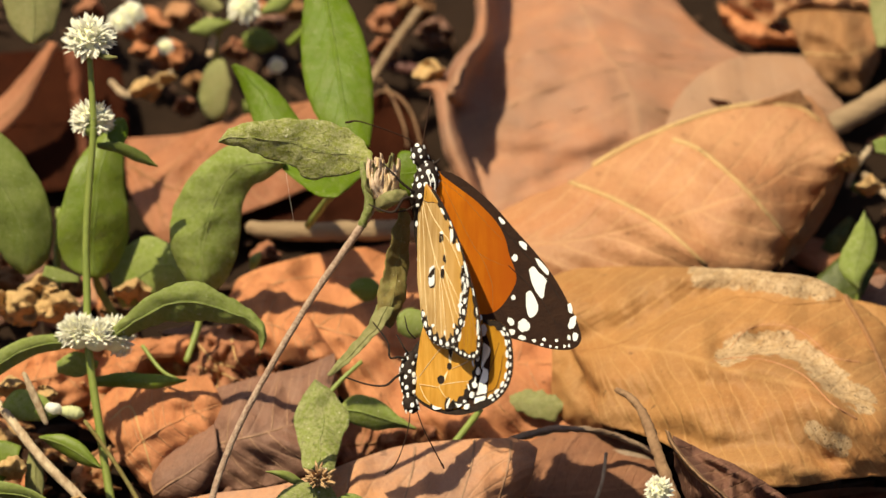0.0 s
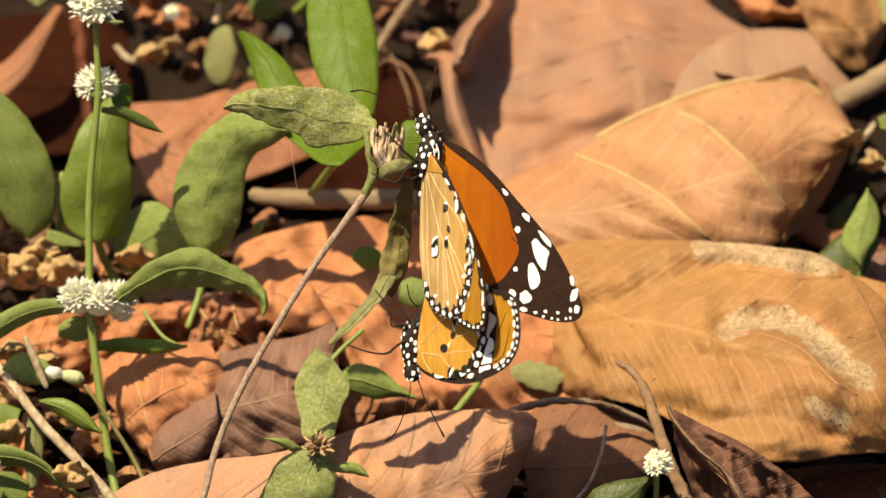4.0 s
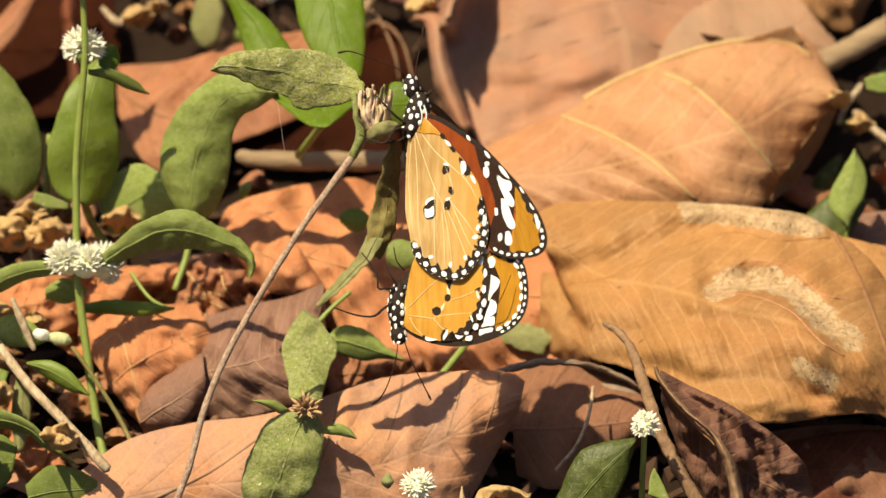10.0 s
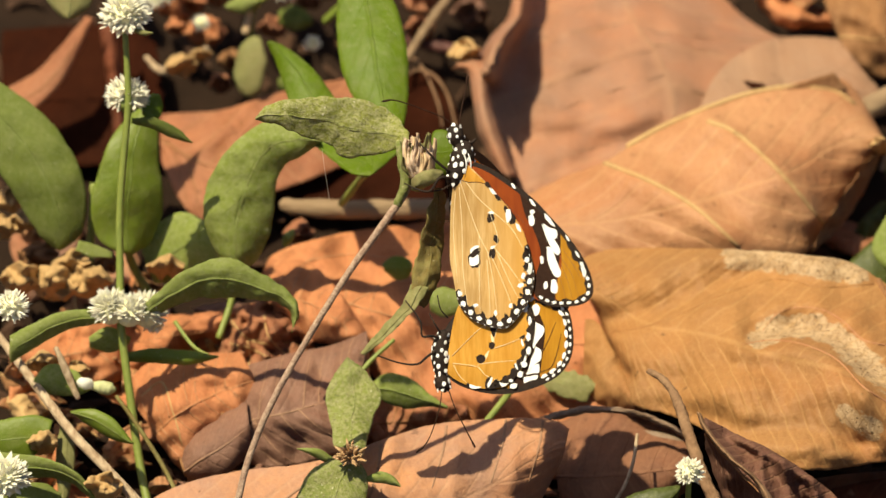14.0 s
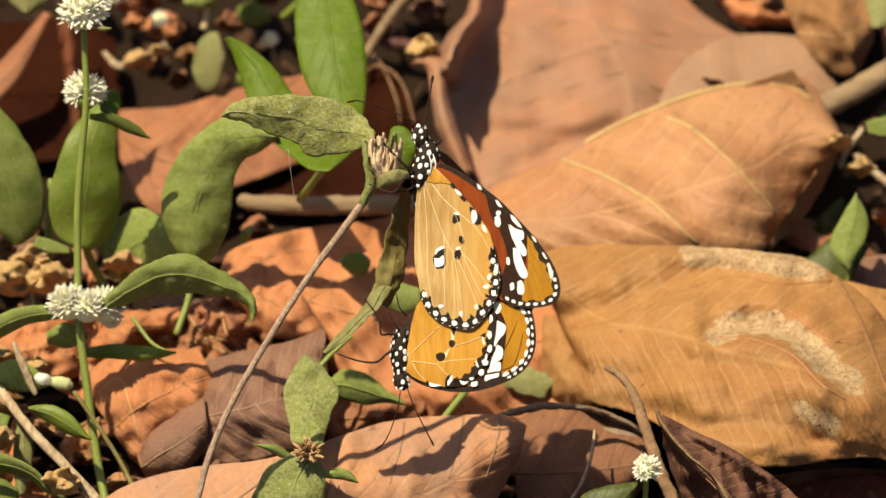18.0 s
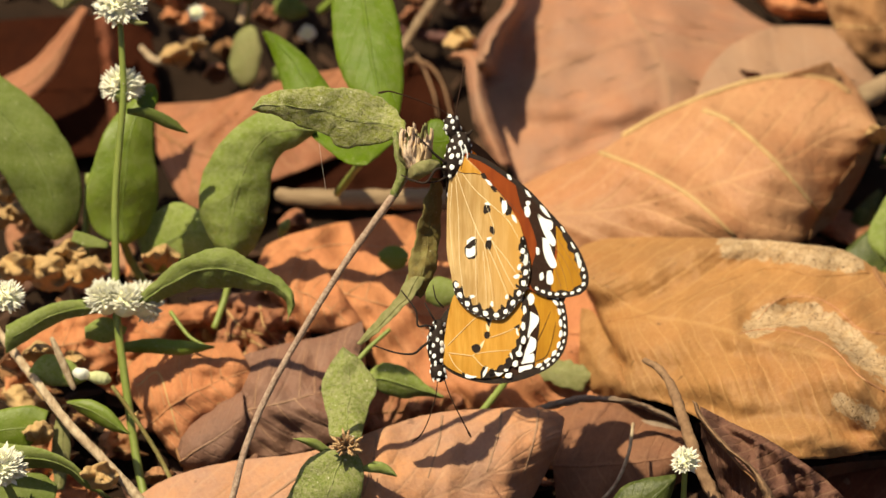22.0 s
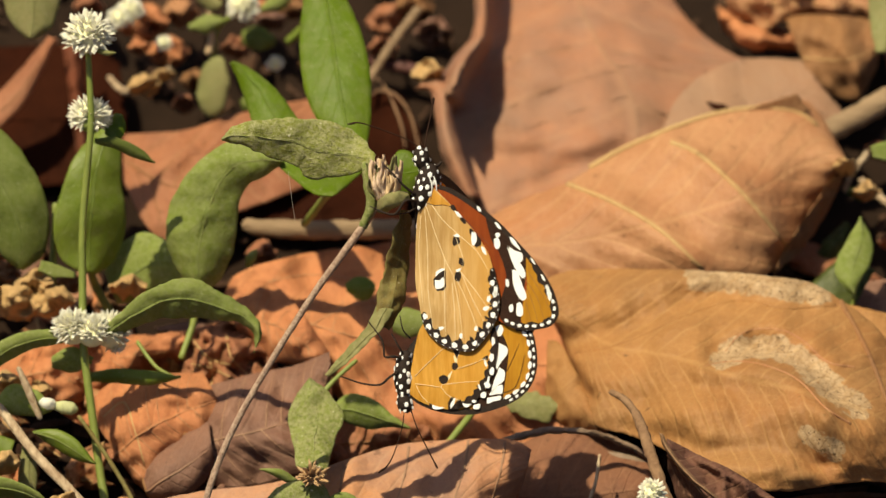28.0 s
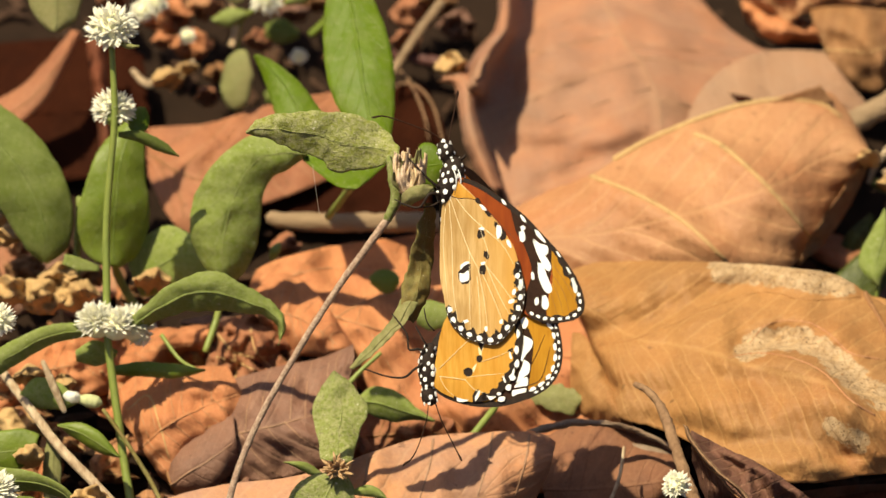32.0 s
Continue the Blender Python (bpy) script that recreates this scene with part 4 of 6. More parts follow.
# ---- plants ----
def flower_head(parent, x, y, w, r, seed, lean=(0, 0.8, 0.5), n=200, flat=0.8, low=1.35):
    """A round head of many pointed white bracts round a yellow-green heart. r in millimetres."""
    rng = random.Random(seed)
    c = at(x, y, w + DEEP.get(parent.name, 0))
    up = (RIGHT * lean[0] + RISE * lean[1] - AHEAD * lean[2]).normalized()
    side = up.cross(Vector((0.3, 0.9, 0.1))).normalized()
    third = up.cross(side)
    n = int(n * 1.5)
    verts, faces = [], []
    for k in range(n):
        z = 1 - low * (k + 0.5) / n
        a = k * 2.39996 + rng.uniform(-0.2, 0.2)
        q = math.sqrt(max(0, 1 - z * z))
        d = (side * (q * math.cos(a)) + third * (q * math.sin(a)) + up * z * flat).normalized()
        d = (d + Vector((rng.uniform(-1, 1), rng.uniform(-1, 1), rng.uniform(-1, 1))) * 0.3).normalized()
        length = r * rng.uniform(0.78, 1.06) / 1000
        wide = r * rng.uniform(0.06, 0.1) / 1000
        e = d.cross(up if abs(d.dot(up)) < 0.95 else side).normalized()
        g = d.cross(e)
        o = len(verts)
        for f, s in ((0.3, 0.6), (0.82, 1.0)):
            verts += [c + d * length * f + e * wide * s, c + d * length * f + g * wide * s * 0.5, c + d * length * f - e * wide * s, c + d * length * f - g * wide * s * 0.5]
        verts.append(c + d * length)
        for j in range(4):
            faces.append((o + j, o + (j + 1) % 4, o + 4 + (j + 1) % 4, o + 4 + j))
            faces.append((o + 4 + j, o + 4 + (j + 1) % 4, o + 8))
    head = part("flower_head", mesh_of("flower_head", verts, faces, PETAL, parent.location, False), parent, "white globe-shaped flower head")
    tagged(head, kind="stuff")
    bm = bmesh.new()
    bmesh.ops.create_icosphere(bm, subdivisions=2, radius=r * 0.66 / 1000)
    me = bpy.data.meshes.new("heart")
    bm.to_mesh(me)
    bm.free()
    me.materials.append(HEART)
    part("heart", me, head, "yellow-green heart", c - parent.location)
    return head


stem_pts = [(158, 92, 8), (163, 170, 9), (165, 240, 10), (153, 400, 12), (154, 520, 13), (157, 620, 13), (175, 750, 13), (196, 882, 12), (225, 1010, 6), (240, 1100, -4), (250, 1170, -12)]
weed = thing("flowering_weed", at(250, 1170, 24), "tall green-stemmed weed with three white globe flowers", "flowering plant", "white-flowered weeds")
DEEP[weed.name] = 27
rod("stem", stem_pts, (0.55, 0.65, 0.75, 0.8, 0.85), STEM_GREEN, weed, "w", "", 10, 0.06, 50)
flower_head(weed, 158, 72, 8, 5.2, 1)
flower_head(weed, 163, 214, 13, 4.4, 2, (0.05, 0.8, 0.3), 220, 0.8, 1.5)
rod("calyx", [(160, 240, 11.5), (160, 228, 11), (160, 215, 11)], (0.6, 1.5, 0.9), STEM_GREEN, weed, "w", "yellow-green flower base")
flower_head(weed, 138, 592, 12, 4.4, 4, (-0.35, 0.9, 0.25), 200, 0.9, 1.0)
flower_head(weed, 172, 598, 11, 4.0, 5, (0.05, 0.9, 0.3), 180, 0.9, 1.0)
flower_head(weed, 202, 596, 14, 4.4, 17, (0.4, 0.9, 0.2), 180, 0.9, 1.0)
flower_head(weed, 212, 612, 15, 2.6, 6, (0.5, -0.8, 0.2), 80, 0.9, 0.9)
leaf_part("leaf", [(178, 612, 12), (215, 565, 9), (270, 520, 7), (340, 498, 6), (410, 528, 7), (455, 558, 8), (474, 592, 8), (456, 630, 8)],
          [(190, 612, 13), (235, 592, 12), (290, 572, 10), (345, 568, 9), (400, 572, 9), (440, 580, 9), (458, 600, 9), (460, 631, 8)], GREEN_SOFT, weed, "arched soft green leaf", 0.25, GREEN_SOFT, mode="w", bulge=1.5, ripple=1.0, size=60, fray=4, seed=50, n=60, m=20)
leaf_part("leaf", [(150, 606, 14), (100, 592, 12), (40, 600, 11), (-40, 640, 12)], [(150, 614, 14), (110, 618, 13), (50, 635, 13), (-40, 690, 13)], GREEN_SOFT, weed, "", 0.2, GREEN_SOFT, mode="w", bulge=1, seed=51, n=30, m=12)
leaf_part("leaf", [(172, 252, 12), (215, 252, 14), (250, 268, 16), (280, 293, 18)], [(172, 262, 12), (210, 272, 14), (245, 288, 16), (280, 296, 18)], GREEN_DEEP, weed, "small dark leaf", mode="w", bulge=0.6, seed=52, n=20, m=8)
leaf_part("leaf", [(190, 245, 15), (192, 225, 17), (205, 210, 18), (218, 210, 18)], [(205, 258, 15), (222, 250, 16), (227, 230, 17), (222, 212, 18)], GREEN_BRIGHT, weed, "", mode="w", bulge=0.8, seed=53, n=20, m=10)
leaf_part("bract", [(165, 92, 7), (190, 96, 6), (208, 100, 6)], [(165, 97, 7), (188, 107, 6), (208, 104, 6)], OLIVE_PALE, weed, "", mode="w", bulge=0.6, seed=54, n=10, m=6)

shoot = thing("broadleaf_shoot", on(240, 620, 0), "low green shoot with broad oval leaves", "green plant", "green shoots")
DEEP[shoot.name] = 42
rod("stem", [(240, 620, 35), (180, 520, 32), (165, 480, 27), (160, 485, 25)], (0.9, 0.8, 0.7), STEM_GREEN, shoot, "w")
rod("stem", [(100, 520, 30), (102, 440, 30), (104, 370, 30)], (0.8, 0.6), STEM_GREEN, shoot, "w")
leaf_part("leaf", [(196, 226, 24), (162, 254, 23), (132, 295, 21), (115, 345, 20), (101, 400, 19), (110, 458, 21), (140, 486, 22), (166, 492, 24)],
          [(214, 224, 25), (218, 262, 24), (221, 330, 24), (229, 385, 24), (225, 430, 25), (206, 474, 26), (178, 493, 25)], GREEN, shoot, "broad green leaf", 0.1, GREEN, mode="w", bulge=1.6, ripple=1, seed=55)
leaf_part("leaf", [(-150, 215, 24), (-120, 270, 22), (-80, 325, 20), (-45, 375, 20), (-15, 424, 21), (15, 467, 22), (40, 486, 24)],
          [(-110, 170, 24), (-60, 192, 23), (15, 247, 22), (60, 302, 21), (86, 357, 21), (94, 417, 22), (80, 465, 23), (48, 488, 24)],
          GREEN_DEEP, shoot, "broad dark green leaf with foliage shade in its colour", 0.1, GREEN_DEEP, mode="w", bulge=1.8, ripple=1, seed=56)
leaf_part("leaf", [(192, 490, 30), (215, 445, 29), (262, 418, 27), (320, 440, 24)], [(215, 545, 30), (260, 540, 28), (300, 520, 25), (345, 500, 22)], GREEN_WARM, shoot, "", 0.2, GREEN_SOFT, mode="w", bulge=1.5, seed=57, n=30, m=16)
leaf_part("leaf", [(503, 285, 7), (462, 262, 7), (408, 257, 8), (356, 292, 10), (318, 342, 12), (301, 395, 13), (304, 445, 14), (328, 492, 16), (352, 522, 18)],
          [(508, 292, 7), (480, 312, 8), (448, 330, 9), (430, 362, 11), (425, 420, 13), (414, 468, 15), (396, 502, 17), (366, 526, 18)], GREEN_WARM, shoot, "large arching mid-green leaf", 0.07, OLIVE_PALE, mode="w", bulge=2, ripple=1.5, size=80, seed=58, n=54, m=22)
rod("stem", [(360, 528, 18), (350, 580, 18), (330, 640, 16)], (0.7, 0.6), STEM_GREEN, shoot, "w")
leaf_part("leaf", [(165, 668, 5), (210, 660, 4), (270, 662, 4), (330, 672, 5)], [(170, 684, 5), (220, 686, 4), (280, 688, 4), (330, 676, 5)], GREEN, shoot, "", mode="w", bulge=0.8, seed=59, n=24, m=8)
rod("stem", [(252, 612, 9), (285, 655, 6), (320, 675, 5)], (0.4, 0.35), STEM_GREEN, shoot, "w")
leaf_part("leaf", [(80, 470, 20), (110, 478, 20), (140, 490, 20)], [(75, 488, 20), (105, 500, 20), (140, 500, 20)], GREEN_SOFT, shoot, "", mode="w", seed=60, n=12, m=6)

sapling = thing("upright_shoot", on(600, 420, 0), "upright green shoot with narrow bright leaves", "green plant", "green shoots")
DEEP[sapling.name] = 10
rod("stem", [(545, 400, 62), (575, 360, 52), (590, 340, 45), (615, 280, 42)], (0.75, 0.7, 0.6), STEM_GREEN, sapling, "w")
leaf_part("leaf", [(548, -80, 62), (540, -20, 60), (533, 60, 55), (536, 130, 50), (556, 200, 46), (600, 262, 42)], [(580, -90, 62), (606, -20, 60), (638, 50, 55), (655, 110, 50), (661, 190, 46), (655, 262, 42)],
          GREEN_BRIGHT, sapling, "long bright green upright leaf", 0.25, GREEN_BRIGHT, mode="w", bulge=1.5, ripple=0.8, seed=61, n=40, m=16)
leaf_part("leaf", [(408, 116, 56), (425, 150, 53), (440, 190, 50), (456, 240, 46)], [(418, 113, 56), (450, 128, 53), (495, 165, 50), (540, 225, 46)], GREEN_BRIGHT, sapling, "pointed bright green leaf", 0.2, GREEN_BRIGHT, mode="w", bulge=1.5, seed=62, n=30, m=12)
leaf_part("leaf", [(490, 290, 40), (520, 318, 36), (560, 345, 31), (590, 352, 30)], [(560, 270, 44), (610, 285, 42), (650, 300, 40), (605, 345, 31)], GREEN_BRIGHT, sapling, "", mode="w", bulge=1.5, seed=63, n=24, m=12)
leaf_part("leaf", [(700, 300, 30), (705, 272, 30), (725, 268, 30), (748, 285, 30)], [(702, 320, 30), (715, 345, 30), (735, 345, 30), (750, 320, 30)], GREEN_BRIGHT, sapling, "", mode="w", bulge=1, seed=64, n=18, m=12)
rod("bud", [(445, 475, 56), (452, 460, 55), (460, 448, 55)], (0.5, 1.0, 0.4), STEM_GREEN, sapling, "w")

dusty = thing("dusty_weed", at(285, 1240, 14), "dusty weed with a leaning reddish stem and a dry seed head", "weed", "dusty weeds")
DUSTY_AT = Vector(dusty.location)
rod("stem", [(668, 350, 4), (640, 400, 4.5), (560, 515, 6), (490, 630, 7), (425, 750, 7.5), (385, 850, 8), (360, 950, 8), (330, 1040, 9), (300, 1160, 11), (285, 1240, 14)], (0.8, 0.6, 0.6, 0.62, 0.65), STEM_RED, dusty, "w", "slender reddish brown stem", 10, 0.15, 60)
leaf_part("leaf", [(384, 246, 6), (420, 222, 5), (480, 210, 6), (540, 210, 8), (600, 222, 10), (640, 246, 10), (660, 272, 9)],
          [(386, 250, 6), (425, 262, 5), (470, 280, 6), (520, 296, 8), (545, 318, 9), (600, 312, 10), (658, 296, 9)], DUSTY, dusty, "dusty grey-green chewed leaf", 0.12, DUSTY, mode="w", bulge=0.9, ripple=0.8, size=50, fray=4.5, seed=65, n=50, m=22)
leaf_part("leaf", [(706, 368, 5), (692, 420, 6), (680, 470, 7), (672, 520, 8), (668, 574, 9)], [(722, 366, 6), (727, 400, 9), (724, 440, 10), (721, 500, 10), (712, 545, 10), (692, 582, 10)], OLIVE, dusty, "hanging olive-brown leaf", 0.1, OLIVE, mode="w", bulge=0.5, ripple=1.4, size=40, fray=5, seed=66, n=44, m=14)
leaf_part("leaf", [(666, 540, 9), (650, 578, 9), (622, 610, 9.5), (597, 638, 10), (580, 662, 10)], [(698, 546, 7), (680, 576, 7), (643, 616, 7.5), (612, 648, 8.5), (586, 666, 9.5)],
          OLIVE_PALE, dusty, "pale green folded leaf end", 0.15, OLIVE_PALE, mode="w", bulge=0.4, ripple=1.5, size=40, fray=3, seed=67, n=40, m=10)
rng = random.Random(12)
for k in range(80):
    f = rng.uniform(-1, 1)
    x, y, w = 679 + 13 * f + rng.uniform(-4, 4), 356 - 9 * abs(f) + rng.uniform(-12, 6), rng.uniform(-2, 4)
    tall = rng.uniform(44, 82) - 18 * abs(f)
    tx, ty = x + 9 * f + rng.uniform(-7, 7), y - tall
    mx, my, wide = (x + tx) / 2 + 4 * f + rng.uniform(-3, 3), (y + ty) / 2, rng.uniform(3, 5.5)
    leaf_part("bract", [(x - 0.7 * wide, y, w), (mx - wide, my, w - 1.6), (tx - 2, ty, w - rng.uniform(0, 2.5))], [(x + 0.7 * wide, y, w), (mx + wide, my, w - 0.8), (tx + 2.5, ty + 3, w - 0.6)],
              (HUSK, STRAW, HUSK, HUSK, OLIVE_PALE, STRAW)[k % 6], dusty, "papery straw-coloured bract", mode="w", bulge=0.4, ripple=0.8, size=20, fray=2, seed=100 + k, n=12, m=5, thick=0.1)
leaf_part("calyx", [(664, 372, 1), (668, 350, -2), (692, 336, -3), (718, 338, -1)], [(680, 376, 1), (696, 366, -2), (712, 356, -3), (722, 346, -1)], OLIVE_PALE, dusty, "pale green calyx", mode="w", bulge=1.2, ripple=1, size=20, fray=3, seed=160, n=16, m=8)
rod("branch", [(640, 400, 4.5), (654, 362, 3.5), (648, 325, 3), (640, 288, 3)], (0.75, 1.0, 0.8, 0.5), DUSTY_GREEN, dusty, "w", "dusty olive branch", 10, 0.3)
rod("knot", [(648, 305, 5), (650, 335, 5), (668, 362, 4)], (0.5, 1.0, 0.9), DUSTY_GREEN, dusty, "w", "", 10, 0.3)
rod("knot", [(676, 296, 5), (682, 330, 5), (676, 366, 5)], (1.2, 2.3, 1.3), HUSK, dusty, "w", "", 10, 0.35)
rod("spider_thread", [(506, 305, 5), (512, 345, 5), (520, 392, 6)], (0.03, 0.03), THREAD, dusty, "w", "fine pale silk thread", 4, 0)

sprig = thing("dusty_sprig", on(560, 1020, 0), "low dusty sprig with grey-green leaves and a dry flower", "weed", "dusty weeds")
DEEP[sprig.name] = 21
rod("stem", [(563, 850, 2), (560, 940, 6), (556, 1040, 10), (550, 1110, 12)], (0.8, 0.9), STEM_RED, sprig, "w")
leaf_part("leaf", [(556, 672, 14), (535, 705, 12), (520, 742, 9), (530, 790, 6), (536, 830, 2)], [(560, 672, 14), (592, 698, 12), (620, 740, 10), (606, 775, 7), (590, 835, 2)], DUSTY_GREEN, sprig, "upright diamond-shaped dusty leaf", 0.12, DUSTY_GREEN, mode="w", bulge=1, ripple=1, size=40, fray=2.5, seed=68, n=40, m=20)
leaf_part("leaf", [(550, 845, 1), (500, 870, -1), (470, 920, -2), (452, 975, -2), (462, 1030, 1)], [(575, 850, 1), (596, 880, 0), (592, 940, -1), (570, 1000, -1), (520, 1040, 1)], DUSTY_GREEN, sprig, "broad drooping dusty leaf", 0.14, DUSTY_GREEN, mode="w", bulge=1.5, ripple=1.2, size=50, fray=2.5, seed=69, n=40, m=22)
leaf_part("leaf", [(470, 834, 0), (500, 832, 0), (525, 842, 1), (545, 858, 2)], [(470, 836, 0), (495, 845, 0), (520, 858, 1), (540, 866, 2)], GREEN_SOFT, sprig, "", mode="w", bulge=0.6, seed=70, n=18, m=8)
leaf_part("leaf", [(590, 885, 1), (615, 873, 0), (640, 880, 0), (655, 898, 0)], [(590, 890, 1), (610, 893, 0), (635, 897, 0), (655, 900, 0)], GREEN_SOFT, sprig, "", mode="w", bulge=0.6, seed=71, n=18, m=8)
verts, faces = [], []
for k in range(60):
    a, b = rng.uniform(0, 6.28), rng.uniform(0.2, 1)
    x, y = 565 + 12 * math.cos(a) * b, 850 + 10 * math.sin(a) * b
    ex, ey = 565 + 34 * math.cos(a) * b, 850 + 30 * math.sin(a) * b - 6
    v, f = tube_mesh([at(x, y, 20), at((x + ex) / 2, (y + ey) / 2 - 1, 18), at(ex, ey, rng.uniform(16, 20))], (0.0003, 0.00035, 0.00008), 5, 4)
    faces += [tuple(i + len(verts) for i in q) for q in f]
    verts += v
part("dry_flower", mesh_of("dry_flower", verts, faces, BRISTLE, sprig.location), sprig, "dry brown bristly flower")
for _ in range(10):
    x, y = rng.uniform(548, 585), rng.uniform(832, 866)
    rod("bristle", [(x, y, -1), (x + rng.uniform(-5, 5), y - 9, -2.5)], (0.28, 0.12), PETAL, sprig, "w", "", 5)

low = thing("green_seedling", on(700, 760, 0), "small green seedling among the dry leaves", "green plant", "green shoots")
DEEP[low.name] = 22
leaf_part("leaf", [(600, 720, 26), (625, 700, 25), (665, 705, 24), (705, 735, 24), (738, 758, 24)], [(600, 735, 27), (630, 752, 26), (665, 762, 26), (700, 758, 25), (736, 762, 24)], GREEN_WARM, low, "", 0.2, GREEN_WARM, mode="w", bulge=1, seed=72, n=26, m=12)
leaf_part("leaf", [(618, 505, 48), (635, 492, 48), (660, 494, 48), (672, 505, 48)], [(622, 520, 48), (640, 532, 48), (660, 532, 48), (672, 518, 48)], GREEN, low, "", mode="w", bulge=0.8, seed=73, n=16, m=10)
leaf_part("leaf", [(700, 560, 38), (725, 545, 38), (760, 555, 38)], [(705, 590, 38), (730, 600, 38), (760, 590, 38)], GREEN_SOFT, low, "", mode="w", bulge=0.8, seed=74, n=16, m=10)
leaf_part("leaf", [(895, 705, 38), (925, 688, 38), (970, 695, 37), (1000, 715, 36)], [(905, 725, 37), (940, 738, 36), (975, 745, 36), (998, 725, 36)], OLIVE_PALE, low, "", mode="w", bulge=0.6, fray=9, seed=75, n=30, m=16)
rod("stem", [(800, 790, 22), (835, 745, 25), (850, 725, 27)], (0.7, 0.6), STEM_GREEN, low, "w")
rod("stem", [(580, 700, 24), (605, 672, 25), (640, 640, 26)], (0.5, 0.4), STEM_GREEN, low, "w")

right_seedling = thing("green_seedling", on(1520, 520, 0), "small seedling with one pale green leaf in shade", "green plant", "green shoots")
DEEP[right_seedling.name] = 20
leaf_part("leaf", [(1528, 376, 55), (1508, 412, 54), (1484, 462, 53), (1496, 495, 52), (1518, 512, 52)], [(1530, 376, 55), (1550, 415, 54), (1548, 455, 53), (1532, 485, 52), (1522, 512, 52)], GREEN_WARM, right_seedling, "", 0.2, GREEN_WARM, mode="w", bulge=1, seed=77, n=30, m=14)
# Foliage shade round this leaf is put into its dark green.
leaf_part("leaf", [(1405, 570, 62), (1430, 510, 62), (1500, 440, 62)], [(1440, 590, 60), (1500, 560, 60), (1556, 470, 60)], GREEN_SHADE, right_seedling, "dark green leaf with foliage shade in its colour", mode="w", bulge=1, seed=178, n=24, m=12)
rod("stem", [(1520, 512, 53), (1512, 560, 55)], (0.4, 0.5), STEM_GREEN, right_seedling, "w")
leaf_part("leaf", [(1545, 250, 60), (1580, 240, 60), (1610, 255, 60)], [(1550, 270, 60), (1580, 275, 60), (1610, 270, 60)], GREEN_WARM, right_seedling, "", mode="w", seed=78, n=12, m=8)
# The darkest of these blades hold painted shade in their green.
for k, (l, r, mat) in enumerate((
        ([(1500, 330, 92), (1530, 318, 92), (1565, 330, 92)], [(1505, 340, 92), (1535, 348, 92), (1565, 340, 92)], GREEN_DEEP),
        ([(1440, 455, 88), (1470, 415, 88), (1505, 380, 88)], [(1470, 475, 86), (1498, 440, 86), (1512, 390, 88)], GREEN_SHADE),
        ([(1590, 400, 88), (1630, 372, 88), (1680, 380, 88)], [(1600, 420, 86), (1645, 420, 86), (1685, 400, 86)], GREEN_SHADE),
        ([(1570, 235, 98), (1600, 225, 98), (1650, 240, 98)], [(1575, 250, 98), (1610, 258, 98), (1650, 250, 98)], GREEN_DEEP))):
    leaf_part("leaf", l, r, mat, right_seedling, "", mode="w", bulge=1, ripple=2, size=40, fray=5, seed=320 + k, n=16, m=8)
back_leaf = thing("green_seedling", on(1570, 60, 0), "pale olive leaf hanging over dead leaves", "green plant", "green shoots")
DEEP[back_leaf.name] = 15
leaf_part("leaf", [(1535, -60, 95), (1540, 20, 92), (1552, 85, 88)], [(1680, -60, 95), (1640, 20, 92), (1575, 82, 88)], OLIVE_PALE, back_leaf, "", 0.3, OLIVE_PALE, mode="w", bulge=1, seed=79, n=26, m=14)

corner = thing("white_flowered_weed", on(40, 1000, 0), "low weed with arched leaves and white flower heads", "flowering plant", "white-flowered weeds")
DEEP[corner.name] = 14
rod("stem", [(-45, 905, 6), (-25, 940, 8), (10, 1010, 10), (60, 1130, 12)], (0.75, 0.8), STEM_GREEN, corner, "w")
flower_head(corner, -45, 893, 5, 5.0, 8, (-0.1, 0.8, 0.4))
leaf_part("leaf", [(-60, 845, 12), (20, 855, 10), (80, 880, 10), (115, 915, 12), (160, 950, 14)], [(-60, 900, 14), (20, 890, 13), (70, 900, 13), (105, 925, 13), (158, 952, 14)], GREEN_SOFT, corner, "arched grey-green leaf", 0.2, GREEN_SOFT, mode="w", bulge=1, seed=80, n=30, m=12)
leaf_part("leaf", [(68, 772, 18), (110, 768, 17), (150, 790, 16), (182, 828, 16)], [(72, 778, 19), (105, 800, 18), (145, 822, 17), (180, 830, 16)], GREEN, corner, "", 0.15, GREEN_SOFT, mode="w", bulge=1, seed=81, n=26, m=10)
leaf_part("leaf", [(-60, 790, 18), (0, 780, 17), (38, 790, 17)], [(-60, 860, 18), (-5, 860, 18), (25, 830, 17)], GREEN, corner, "", mode="w", bulge=1, seed=82, n=20, m=12)
leaf_part("leaf", [(70, 990, 12), (110, 955, 12), (160, 960, 13), (205, 985, 14)], [(80, 1030, 12), (120, 1040, 12), (160, 1030, 13), (200, 1000, 14)], GREEN_DEEP, corner, "", 0.2, GREEN_SOFT, mode="w", bulge=1, seed=83, n=24, m=12)
leaf_part("leaf", [(-60, 905, 17), (20, 900, 17), (55, 920, 17)], [(-50, 1010, 16), (10, 1010, 16), (45, 980, 16)], GREEN_DEEP, corner, "", mode="w", bulge=1, seed=84, n=20, m=12)
leaf_part("leaf", [(0, 720, 24), (30, 690, 24), (75, 700, 24), (100, 725, 24)], [(5, 735, 24), (40, 745, 24), (80, 745, 24), (105, 735, 24)], GREEN_WARM, corner, "", mode="w", bulge=0.8, seed=85, n=20, m=10)
